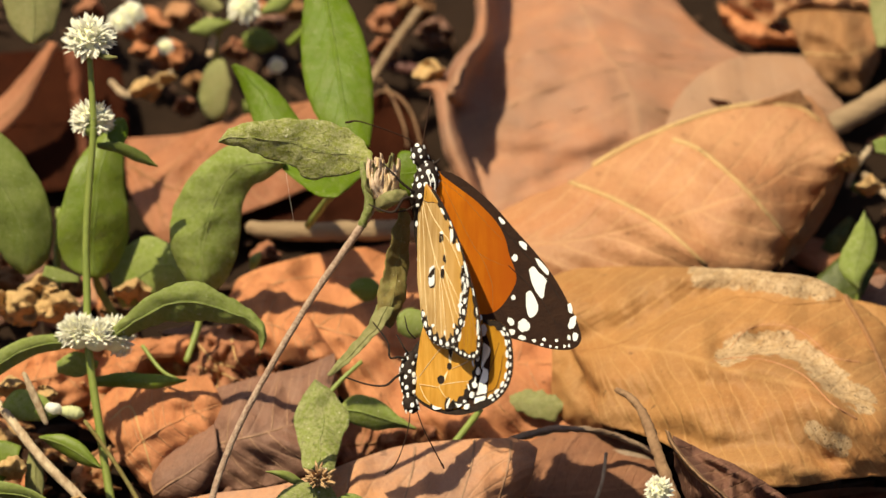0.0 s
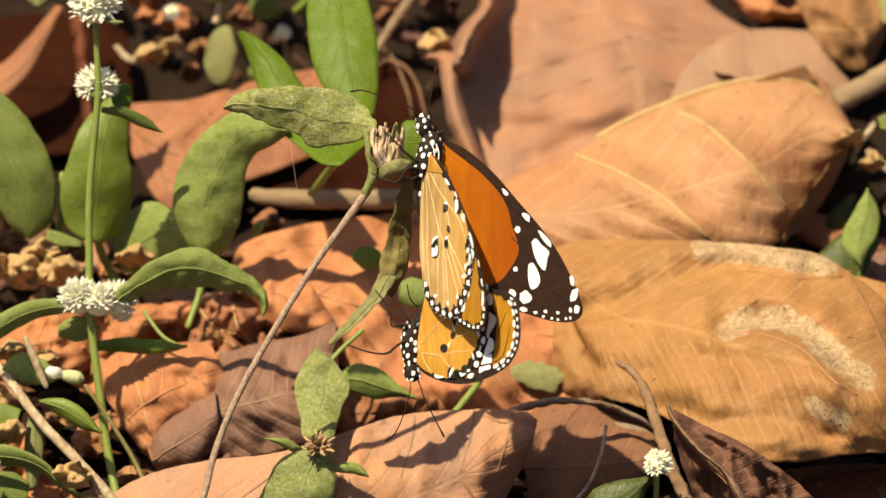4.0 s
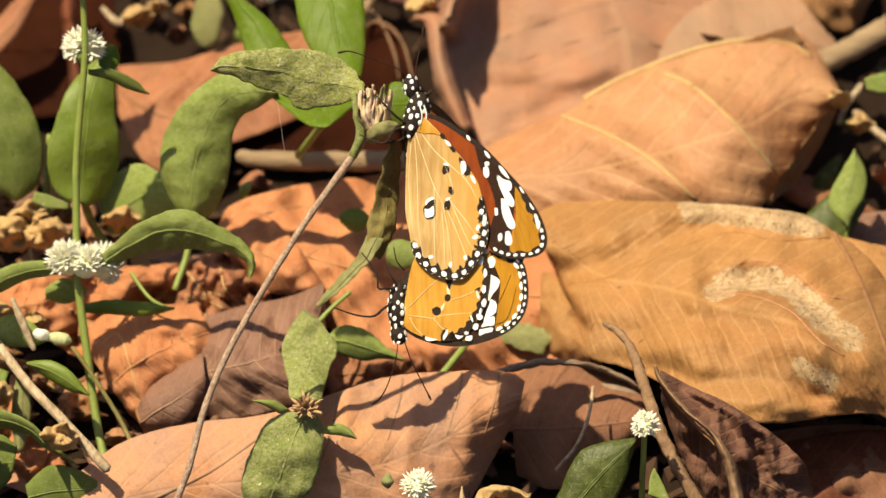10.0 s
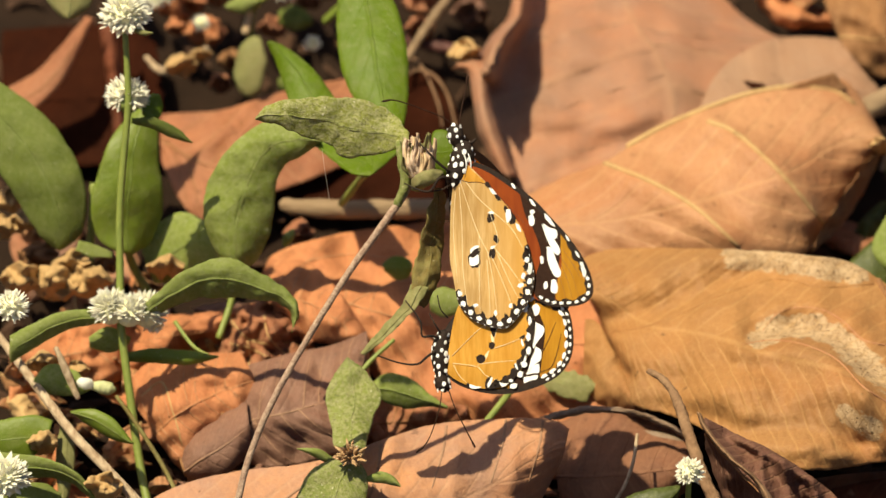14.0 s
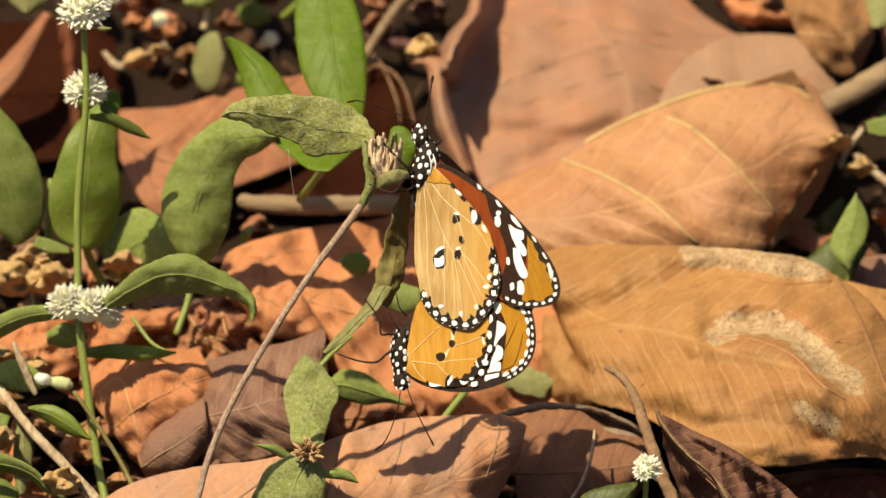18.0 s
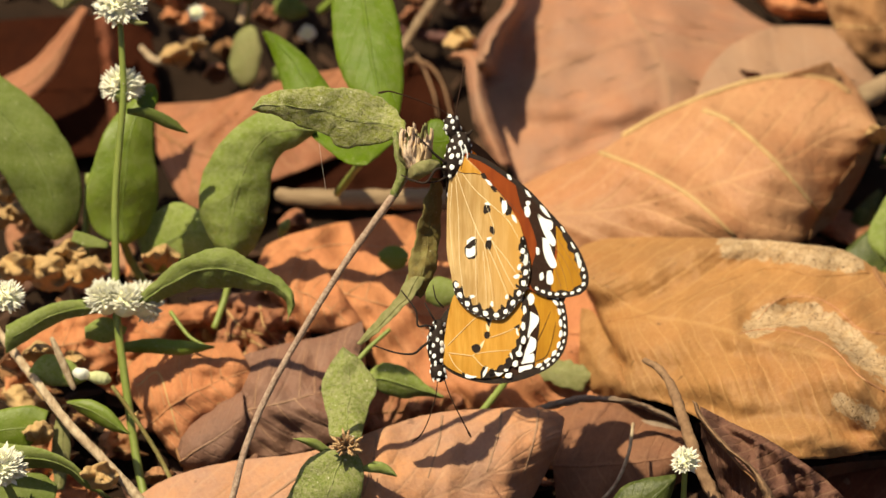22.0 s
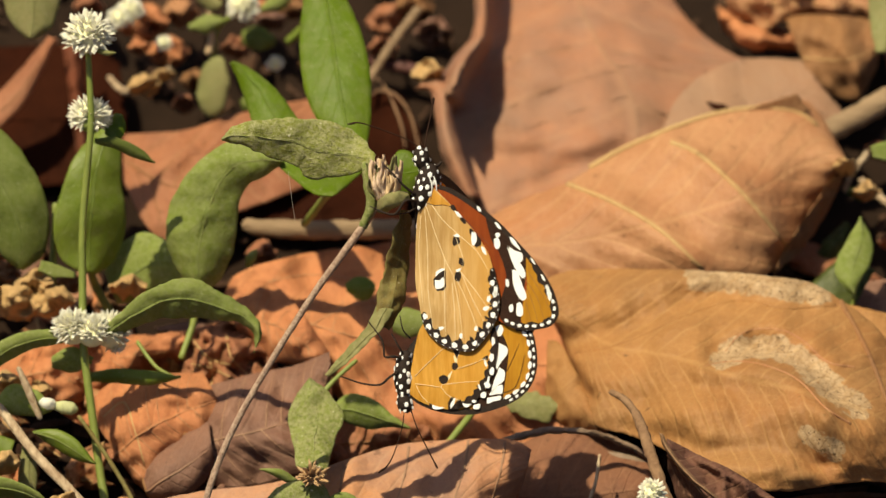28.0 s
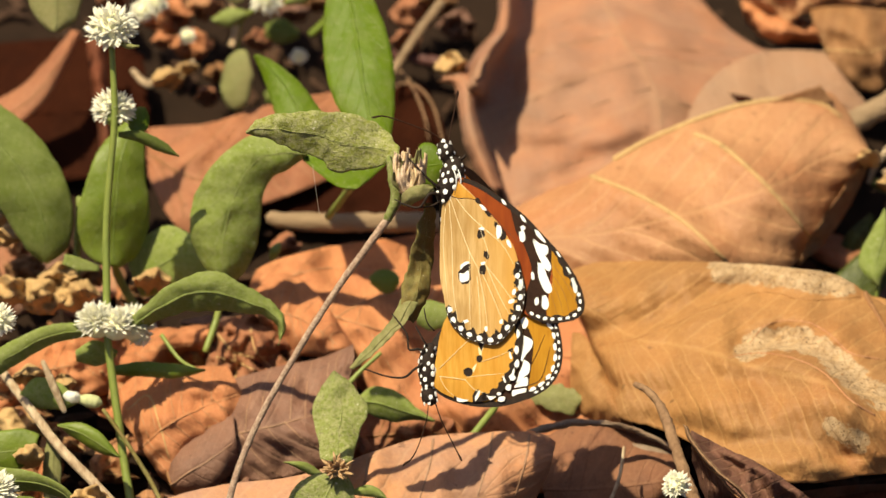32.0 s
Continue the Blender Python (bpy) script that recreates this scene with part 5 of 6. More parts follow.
leaf_part("leaf", [(50, 798, 21), (44, 860, 20), (50, 928, 20)], [(72, 802, 21), (78, 860, 20), (66, 930, 20)], OLIVE_PALE, corner, "pale olive upright leaf", 0.12, OLIVE_PALE, mode="w", bulge=0.6, seed=88, n=24, m=10)
leaf_part("leaf", [(100, 640, 30), (135, 622, 30), (175, 640, 30)], [(102, 660, 31), (138, 668, 31), (172, 652, 31)], GREEN_WARM, corner, "", mode="w", bulge=0.6, seed=89, n=18, m=10)
rod("dry_stalk", [(42, 660, 20), (60, 700, 20), (82, 750, 20)], (0.4, 0.75, 0.5), STEM_DRY, corner, "w")
rod("bud", [(108, 727, 20), (122, 729, 20), (138, 732, 20), (147, 734, 20)], (0.8, 1.25, 1.2, 0.5), BUD, corner, "w", "pale green-white bud")
rod("bud_petals", [(82, 722, 20), (94, 722, 19), (108, 727, 20)], (0.5, 1.15, 0.7), PETAL, corner, "w", "white bud petals", 8, 0.5)
rod("stem", [(150, 745, 20), (190, 800, 20), (235, 870, 20), (265, 930, 18)], (0.4, 0.45), OLIVE, corner, "w")
flower_head(corner, -38, 590, 12, 3.6, 9, (0.2, 0.8, 0.4), 160)

small = thing("white_flowered_weed", on(1160, 960, 0), "small weed with one white flower among dark leaves", "flowering plant", "white-flowered weeds")
DEEP[small.name] = -6
rod("stem", [(1165, 880, 10), (1162, 960, 14), (1160, 1090, 22), (1160, 1180, 30)], (0.5, 0.6), STEM_GREEN, small, "w")
flower_head(small, 1166, 868, 9, 2.9, 10, (0, 0.7, 0.6), 120, 1.1)
# Dark green leaf, deepened further by shade put into its colour.
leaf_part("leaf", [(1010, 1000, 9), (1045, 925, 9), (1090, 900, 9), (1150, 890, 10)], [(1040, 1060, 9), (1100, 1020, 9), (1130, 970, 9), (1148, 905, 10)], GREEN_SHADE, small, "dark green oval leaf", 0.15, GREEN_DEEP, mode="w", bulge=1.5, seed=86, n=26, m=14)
leaf_part("leaf", [(1172, 990, 10), (1175, 960, 10), (1180, 945, 10)], [(1215, 1010, 10), (1200, 975, 10), (1183, 945, 10)], GREEN_WARM, small, "", mode="w", seed=87, n=14, m=8)
tiny = thing("white_flowered_weed", on(765, 1050, 0), "small white flower in front of a dead leaf", "flowering plant", "white-flowered weeds")
DEEP[tiny.name] = 16
rod("stem", [(765, 985, -6), (768, 1060, -2), (772, 1150, 4)], (0.5, 0.5), STEM_GREEN, tiny, "w")
flower_head(tiny, 764, 982, -6, 3.4, 11, (0, 0.8, 0.5), 120)

rod("bud", [(712, 985, -6), (711, 975, -6), (712, 962, -6)], (0.5, 1.2, 0.5), OLIVE_PALE, tiny, "w", "pale green bud")
leaf_part("bract", [(836, 1030, -4), (838, 1005, -4), (842, 980, -4)], [(852, 1030, -4), (851, 1008, -4), (844, 980, -4)], STRAW, tiny, "dry straw bract", mode="w", bulge=0.8, seed=301, n=12, m=6)
fallen("leaf_fragment", [(860, 1010, 24), (880, 984, 27), (920, 978, 28), (965, 992, 26)], [(872, 1035, 20), (892, 1030, 22), (930, 1025, 23), (968, 1015, 22)], STRAW_LEAF, "curled pale brown fragment of a dry leaf", group="leaf fragments", bulge=3, ripple=3, size=26, fray=5, seed=302, n=24, m=14)

far = thing("white_flowered_weed", on(420, 150, 0), "leafy weed with small white flowers behind, out of focus", "flowering plant", "white-flowered weeds")
DEEP[far.name] = 18
rod("stem", [(380, 130, 105), (385, 60, 100), (430, 20, 96)], (0.6, 0.5), STEM_GREEN, far, "w")
flower_head(far, 432, 18, 96, 3.6, 12, (0, 0.7, 0.6), 140)
flower_head(far, 212, 40, 90, 2.6, 13, (0.2, 0.7, 0.6), 120)
flower_head(far, 232, 28, 92, 3.2, 14, (-0.2, 0.8, 0.5), 120)
flower_head(far, 490, 118, 105, 2.0, 15, (0, 0.8, 0.5), 100)
flower_head(far, 292, 85, 100, 2.0, 16, (0, 0.8, 0.5), 100)
for k, (l, r, mat) in enumerate((
        ([(350, 170, 100), (365, 120, 99), (395, 105, 98), (408, 140, 98)], [(362, 205, 100), (380, 215, 99), (400, 200, 98), (410, 160, 98)], OLIVE_PALE),
        ([(335, 50, 98), (365, 32, 97), (395, 35, 97)], [(340, 60, 98), (370, 65, 97), (395, 50, 97)], GREEN_SOFT),
        ([(460, 20, 98), (490, -10, 97), (520, -20, 97)], [(465, 28, 98), (500, 22, 97), (522, 0, 97)], GREEN_SOFT),
        ([(345, -30, 100), (370, -20, 99), (395, 10, 98)], [(350, 10, 100), (375, 25, 99), (390, 22, 98)], OLIVE_PALE),
        ([(430, 60, 104), (460, 50, 103), (490, 70, 103)], [(430, 85, 104), (460, 95, 103), (490, 85, 103)], GREEN_DEEP),
        ([(505, 75, 100), (530, 50, 99), (545, 30, 98)], [(512, 85, 100), (538, 65, 99), (550, 40, 98)], GREEN),
        ([(430, 180, 108), (455, 165, 107), (480, 180, 107)], [(432, 200, 108), (455, 210, 107), (478, 195, 107)], GREEN_DEEP))):
    leaf_part("leaf", l, r, mat, far, "", mode="w", bulge=1, seed=90 + k, n=16, m=8)
rod("stem", [(372, 100, 100), (378, 60, 100), (372, 20, 100)], (0.8, 0.6), STRAW, far, "w")
hang = thing("green_seedling", on(60, 60, 0), "round pale olive leaf fading to yellow", "green plant", "green shoots")
DEEP[hang.name] = 15
leaf_part("leaf", [(5, -60, 60), (5, 0, 60), (22, 50, 60), (48, 77, 60)], [(110, -60, 60), (108, 10, 60), (95, 55, 60), (66, 78, 60)], OLIVE_PALE, hang, "", 0.25, OLIVE_PALE, mode="w", bulge=1.5, seed=98, n=26, m=16)


# ---- butterflies ----
WHITE = plain("scale_white", (0.86, 0.86, 0.84), (0.78, 0.78, 0.77), 900, 0.6, 0.2, 0.2)
BLACK = plain("scale_black", (0.018, 0.013, 0.011), (0.035, 0.022, 0.016), 700, 0.7, 0.12, 0.4)
SEPIA = plain("scale_sepia", (0.040, 0.018, 0.010), (0.026, 0.012, 0.008), 500, 0.7, 0.12, 0.4, None, 0.1)
VEIN_PALE = plain("wing_vein_pale", (0.80, 0.68, 0.45), (0.72, 0.58, 0.34), 900, 0.5, 0.3, 0.1)
VEIN_BROWN = plain("wing_vein_brown", (0.30, 0.14, 0.03), (0.24, 0.10, 0.02), 900, 0.5, 0.3, 0.1)
VEIN_DARK = plain("wing_vein_dark", (0.06, 0.025, 0.012), (0.05, 0.02, 0.01), 900, 0.5, 0.3, 0.1)


def scales(name, main, second, glow=0.3, stretch=(1, 0.12, 1), outer=None, reach=(0.004, 0.015)):
    """Wing membrane: fine rows of scales drawn out along the wing."""
    m, nodes, links, b = shader(name, 0.7, 0.12)
    c = blend(nodes, links, grain(nodes, links, 700, 4, 0.65, 0.36, 0.64, "Object", stretch), main, second)
    c = blend(nodes, links, calc(nodes, links, "MULTIPLY", grain(nodes, links, 90, 3, 0.5, 0.4, 0.65), 0.6), c, tuple(k * 0.72 for k in second))
    if outer:
        tc = nodes.new("ShaderNodeTexCoord")
        sep = nodes.new("ShaderNodeSeparateXYZ")
        links.new(tc.outputs["Object"], sep.inputs[0])
        r = nodes.new("ShaderNodeMapRange")
        r.inputs[1].default_value, r.inputs[2].default_value = reach
        uneven = calc(nodes, links, "MULTIPLY", calc(nodes, links, "SUBTRACT", grain(nodes, links, 160, 3, 0.6, 0.0, 1.0), 0.5), 0.006)
        links.new(calc(nodes, links, "ADD", sep.outputs[0], uneven), r.inputs[0])
        c = blend(nodes, links, r.outputs[0], c, outer)
    links.new(c, b.inputs["Base Color"])
    bump(nodes, links, b, grain(nodes, links, 2500, 4, 0.6, 0.2, 0.8, "Object", stretch), 0.35, 0.0001)
    thin(m, nodes, links, b, c, glow)
    return m


BUFF = scales("wing_buff", (0.78, 0.55, 0.26), (0.54, 0.32, 0.11), outer=(0.66, 0.36, 0.085))
OCHRE = scales("wing_ochre", (0.76, 0.42, 0.085), (0.58, 0.27, 0.03), outer=(0.70, 0.36, 0.06), reach=(0.008, 0.02))
APEX = scales("wing_apex", (0.58, 0.29, 0.025), (0.46, 0.20, 0.016))
RUSTY = scales("wing_rust", (0.30, 0.065, 0.010), (0.22, 0.04, 0.008), 0.1)
FLAME = scales("wing_flame", (0.64, 0.20, 0.005), (0.52, 0.13, 0.003), outer=(0.42, 0.09, 0.003), reach=(0.007, 0.017))

OPEN = math.cos(radians(25))


def flat(poly, ox, oy, wide):
    return [((x - ox) * 1e-4 * wide, (oy - y) * 1e-4) for x, y in poly]


def sheet(name, poly, mat, half, parent, label="", lift=0.0):
    """A thin plate of that outline, half its thickness to each side (metres)."""
    n = len(poly)
    verts = [(x, y, half + lift) for x, y in poly] + [(x, y, -half + lift) for x, y in poly]
    faces = [tuple(range(n)), tuple(range(2 * n - 1, n - 1, -1))] + [(i, n + i, n + (i + 1) % n, (i + 1) % n) for i in range(n)]
    me = mesh_of(name, verts, faces, mat, smooth=False)
    bm = bmesh.new()
    bm.from_mesh(me)
    bmesh.ops.triangulate(bm, faces=[f for f in bm.faces if len(f.verts) > 4])
    bmesh.ops.recalc_face_normals(bm, faces=bm.faces)
    bm.to_mesh(me)
    bm.free()
    return part(name, me, parent, label)


def closed(poly, n=90):
    return [tuple(p) for p in spline([*poly, poly[0]], n + 1)[:-1]]


def ellipse(cx, cy, rx, ry, turn, seed, n=14):
    rng = random.Random(seed)
    a0 = radians(turn)
    out = []
    for k in range(n):
        a = 2 * math.pi * k / n
        q = 1 + rng.uniform(-0.2, 0.2)
        x, y = rx * q * math.cos(a), ry * q * math.sin(a)
        out.append((cx + x * math.cos(a0) - y * math.sin(a0), cy + x * math.sin(a0) + y * math.cos(a0)))
    return out


def spots(name, rows, ox, oy, wide, mat, half, parent, label=""):
    """Many small patches of scales as one raised layer. Rows: x, y, half width, half height, turn."""
    if len(rows) < 27 and "border" not in name:
        for k, row in enumerate(rows):
            sheet(name.rstrip("s"), flat(ellipse(*row, k + 1), ox, oy, wide), mat, half, parent, label)
        return None
    verts, faces = [], []
    for k, row in enumerate(rows):
        poly = flat(ellipse(*row, k + 1), ox, oy, wide)
        o, n = len(verts), len(poly)
        verts += [(x, y, half) for x, y in poly] + [(x, y, -half) for x, y in poly]
        faces += [tuple(o + i for i in range(n - 1, -1, -1)), tuple(o + n + i for i in range(n))]
        faces += [(o + i, o + (i + 1) % n, o + n + (i + 1) % n, o + n + i) for i in range(n)]
    return tagged(part(name, mesh_of(name, verts, faces, mat, smooth=False), parent, label), kind="stuff")


def band(poly, lo, hi, inward, width):
    """The stretch lo..hi of a closed outline with its copy moved in towards a point: a border strip."""
    run = poly[lo:hi]
    inner = []
    for k, (x, y) in enumerate(run):
        d = math.hypot(inward[0] - x, inward[1] - y)
        q = width * (1 + 0.22 * math.sin(k * 1.7)) * min(1, 0.45 + 6 * k / len(run), 0.45 + 6 * (len(run) - 1 - k) / len(run)) / d
        inner.append((x + (inward[0] - x) * q, y + (inward[1] - y) * q))
    return run + inner[::-1]


def along(poly, lo, hi, inward, inset, count, rx, ry):
    """Evenly spaced spots inside an outline, for the rows of white marginal dots."""
    rows = []
    for k in range(count):
        i = lo + (hi - lo) * (k + 0.5) / count
        a, f = poly[int(i) % len(poly)], i - int(i)
        b = poly[(int(i) + 1) % len(poly)]
        x, y = a[0] + (b[0] - a[0]) * f, a[1] + (b[1] - a[1]) * f
        d = math.hypot(inward[0] - x, inward[1] - y)
        turn = math.degrees(math.atan2(b[1] - a[1], b[0] - a[0]))
        rows.append((x + (inward[0] - x) * inset / d, y + (inward[1] - y) * inset / d, rx, ry, turn))
    return rows


def veins(parent, lines, ox, oy, wide, mat, mm, half):
    """Raised veins on a wing."""
    for line in lines:
        for side in (1, -1):
            pts = [Vector((*flat([p], ox, oy, wide)[0], half * side)) for p in line]
            v, f = tube_mesh(pts, [mm / 1000] * (len(pts) - 1) + [mm * 0.5 / 1000], 5, 4 * len(pts))
            part("vein", mesh_of("vein", v, f, mat), parent)


def nearest(poly, p):
    return min(range(len(poly)), key=lambda i: (poly[i][0] - p[0]) ** 2 + (poly[i][1] - p[1]) ** 2)


UPPER_X, UPPER_Y = 790, 250
LOWER_X, LOWER_Y = 775, 590


def patches(name, polys, ox, oy, wide, mat, half, parent, label=""):
    """Patches of scales with the given outlines, each a raised piece of its own."""
    for poly in polys:
        sheet(name, flat(closed(poly, 6 * len(poly)), ox, oy, wide), mat, half, parent, label)


def male_hindwing(parent, name):
    ox, oy, wide = UPPER_X, UPPER_Y, 1 / OPEN
    line = closed([(782, 272), (779, 312), (778, 350), (778, 400), (785, 436), (790, 464), (798, 484), (820, 506), (838, 514), (856, 519), (882, 520), (904, 500),
                   (925, 469), (933, 440), (932, 412), (920, 372), (911, 346), (893, 319), (878, 299), (860, 282), (844, 263), (827, 246), (809, 230), (796, 226), (788, 240)], 110)
    w = sheet(name, flat(line, ox, oy, wide), BUFF, 0.00005, parent, "pale buff hindwing with black and white border")
    mid = (846, 400)
    lo, hi = nearest(line, (788, 456)), nearest(line, (919, 370))
    sheet("border", flat(band(line, lo, hi, mid, 17), ox, oy, wide), BLACK, 0.00009, w)
    dots = along(line, lo, hi - 3, mid, 9, 13, 5.3, 4.4) + along(line, lo + 1, hi, mid, 1.8, 20, 2.0, 0.6)
    spots("border_dots", dots, ox, oy, wide, WHITE, 0.00013, w, "white border dots")
    patches("tooth", [[(x - 5, y), (x + (840 - x) * 0.09, y + (390 - y) * 0.09), (x + 5, y)] for x, y, *_ in along(line, lo + 2, hi - 2, mid, 14, 10, 1, 1)], ox, oy, wide, BLACK, 0.00008, w)
    spots("flecks", [(824, 480, 7, 3, -20), (806, 476, 4, 2.5, 40), (862, 493, 3, 5, 0), (890, 480, 3, 5, 10), (908, 444, 6, 3.4, -30), (913, 428, 3.5, 6, 10), (917, 400, 3, 6, -20)], ox, oy, wide, WHITE, 0.00008, w)
    spots("discal_spots", [(824, 395, 11.5, 20, 8), (853, 325, 6.5, 9, 10), (863, 363, 5, 7.5, -20), (857, 388, 6, 11, 5), (883, 313, 4, 10, -20), (890, 325, 7, 14, -25), (847, 267, 4, 7, -40), (866, 290, 3, 8, -45), (921, 388, 5, 17, -8)], ox, oy, wide, BLACK, 0.00009, w)
    patches("spot_white", [[(814, 394), (822, 395), (830, 390), (831, 405), (822, 410), (815, 408)], [(816, 380), (826, 374), (832, 376), (822, 382), (816, 388)], [(882, 310), (889, 312), (891, 325), (884, 334), (881, 322)],
                           [(850, 272), (857, 276), (863, 284), (856, 282)], [(899, 335), (905, 338), (909, 350), (902, 345)], [(848, 316), (855, 313), (860, 318), (853, 318)], [(853, 376), (861, 374), (859, 379), (854, 380)], [(923, 405), (929, 408), (928, 422), (922, 424)]], ox, oy, wide, WHITE, 0.00013, w)
    patches("ochre_base", [[(794, 228), (806, 231), (824, 246), (843, 264), (822, 262), (803, 258)]], ox, oy, wide, OCHRE, 0.00006, w, "ochre wing base")
    veins(w, [[(797, 262), (812, 305), (830, 352), (842, 376), (852, 392)], [(795, 270), (800, 340), (802, 420), (812, 488)], [(808, 262), (830, 290), (858, 315), (892, 345), (914, 382)], [(832, 356), (832, 440), (834, 500)],
              [(848, 388), (858, 440), (866, 502)], [(854, 392), (876, 440), (896, 490)], [(858, 376), (890, 415), (916, 450)], [(788, 280), (784, 350), (792, 440)], [(852, 318), (866, 360), (858, 385)], [(846, 400), (850, 450), (852, 500)], [(862, 380), (884, 430), (906, 470)]],
          ox, oy, wide, VEIN_PALE, 0.052, 0.00006)
    veins(w, [[(834, 360), (835, 440), (837, 498)], [(850, 388), (861, 440), (869, 500)], [(856, 390), (879, 440), (899, 487)], [(799, 262), (814, 304), (833, 352)]], ox, oy, wide, VEIN_BROWN, 0.02, 0.00007)
    veins(w, [[(798, 258), (812, 262), (830, 262), (845, 266)], [(808, 240), (807, 248), (805, 256)]], ox, oy, wide, VEIN_DARK, 0.07, 0.00006)
    return w


def male_forewing(parent, name):
    ox, oy, wide = UPPER_X, UPPER_Y, 1 / OPEN
    line = closed([(797, 223), (825, 227), (853, 238), (896, 266), (933, 295), (962, 325), (991, 356), (1016, 390), (1030, 416), (1038, 443), (1036, 462), (1022, 476), (990, 482), (960, 480), (930, 465),
                   (905, 440), (870, 380), (840, 320), (812, 262), (800, 240)])
    w = sheet(name, flat(line, ox, oy, wide), RUSTY, 0.00004, parent, "rust-brown forewing underside with an ochre tip")
    costa = line[nearest(line, (825, 227)):nearest(line, (1012, 385))]
    sheet("leading_edge", flat(costa + [(x - 5, y + 7) for x, y in costa[::-1]], ox, oy, wide), BLACK, 0.00007, w)
    sheet("dark_field", flat(closed([(905, 280), (933, 303), (962, 333), (982, 356), (980, 385), (975, 420), (972, 455), (965, 478), (945, 474), (932, 458), (934, 430), (944, 390), (930, 345), (916, 322)], 60), ox, oy, wide), SEPIA, 0.00006, w)
    apex = closed([(980, 355), (1006, 388), (1023, 420), (1030, 448), (1018, 466), (992, 474), (972, 468), (974, 440), (982, 405), (980, 380)], 60)
    sheet("ochre_tip", flat(apex, ox, oy, wide), APEX, 0.00008, w, "ochre wing tip")
    lo, hi = nearest(line, (991, 356)), nearest(line, (935, 468))
    sheet("border", flat(band(line, lo, hi, (960, 420), 14), ox, oy, wide), BLACK, 0.0001, w)
    dots = along(line, nearest(line, (1022, 402)), hi, (960, 420), 7.5, 12, 4.0, 2.9)
    spots("border_dots", dots, ox, oy, wide, WHITE, 0.00014, w, "white border dots")
    patches("white_patch", [[(950, 318), (958, 323), (970, 341), (962, 337), (953, 327)], [(948, 335), (960, 343), (972, 347), (974, 358), (968, 363), (957, 352)], [(946, 336), (958, 352), (970, 366), (979, 382), (976, 391), (967, 385), (954, 360)],
                            [(955, 376), (964, 380), (974, 405), (981, 423), (976, 430), (967, 425), (957, 402)], [(963, 436), (970, 434), (975, 448), (972, 458), (963, 455)], [(949, 441), (955, 437), (957, 447), (951, 451)], [(943, 393), (948, 394), (949, 405), (944, 405)],
                            [(924, 313), (930, 311), (933, 316), (927, 321)], [(922, 322), (930, 321), (933, 334), (928, 340), (923, 335)], [(923, 292), (929, 295), (935, 305), (928, 302)], [(890, 264), (895, 266), (899, 274), (893, 272)],
                            [(1016, 404), (1020, 404), (1026, 424), (1022, 430), (1018, 418)], [(988, 356), (992, 358), (997, 367), (992, 364)], [(1006, 384), (1010, 386), (1015, 396), (1010, 393)]], ox, oy, wide, WHITE, 0.00014, w, "white band of spots")
    veins(w, [[(978, 392), (1000, 425), (1012, 462)], [(984, 380), (1010, 420), (1025, 450)], [(976, 425), (985, 450), (990, 470)], [(980, 405), (994, 440), (1001, 468)]], ox, oy, wide, VEIN_BROWN, 0.05, 0.00009)
    veins(w, [[(830, 258), (870, 300), (905, 350), (930, 410)], [(850, 268), (890, 310), (925, 345)]], ox, oy, wide, VEIN_DARK, 0.04, 0.00005)
    return w


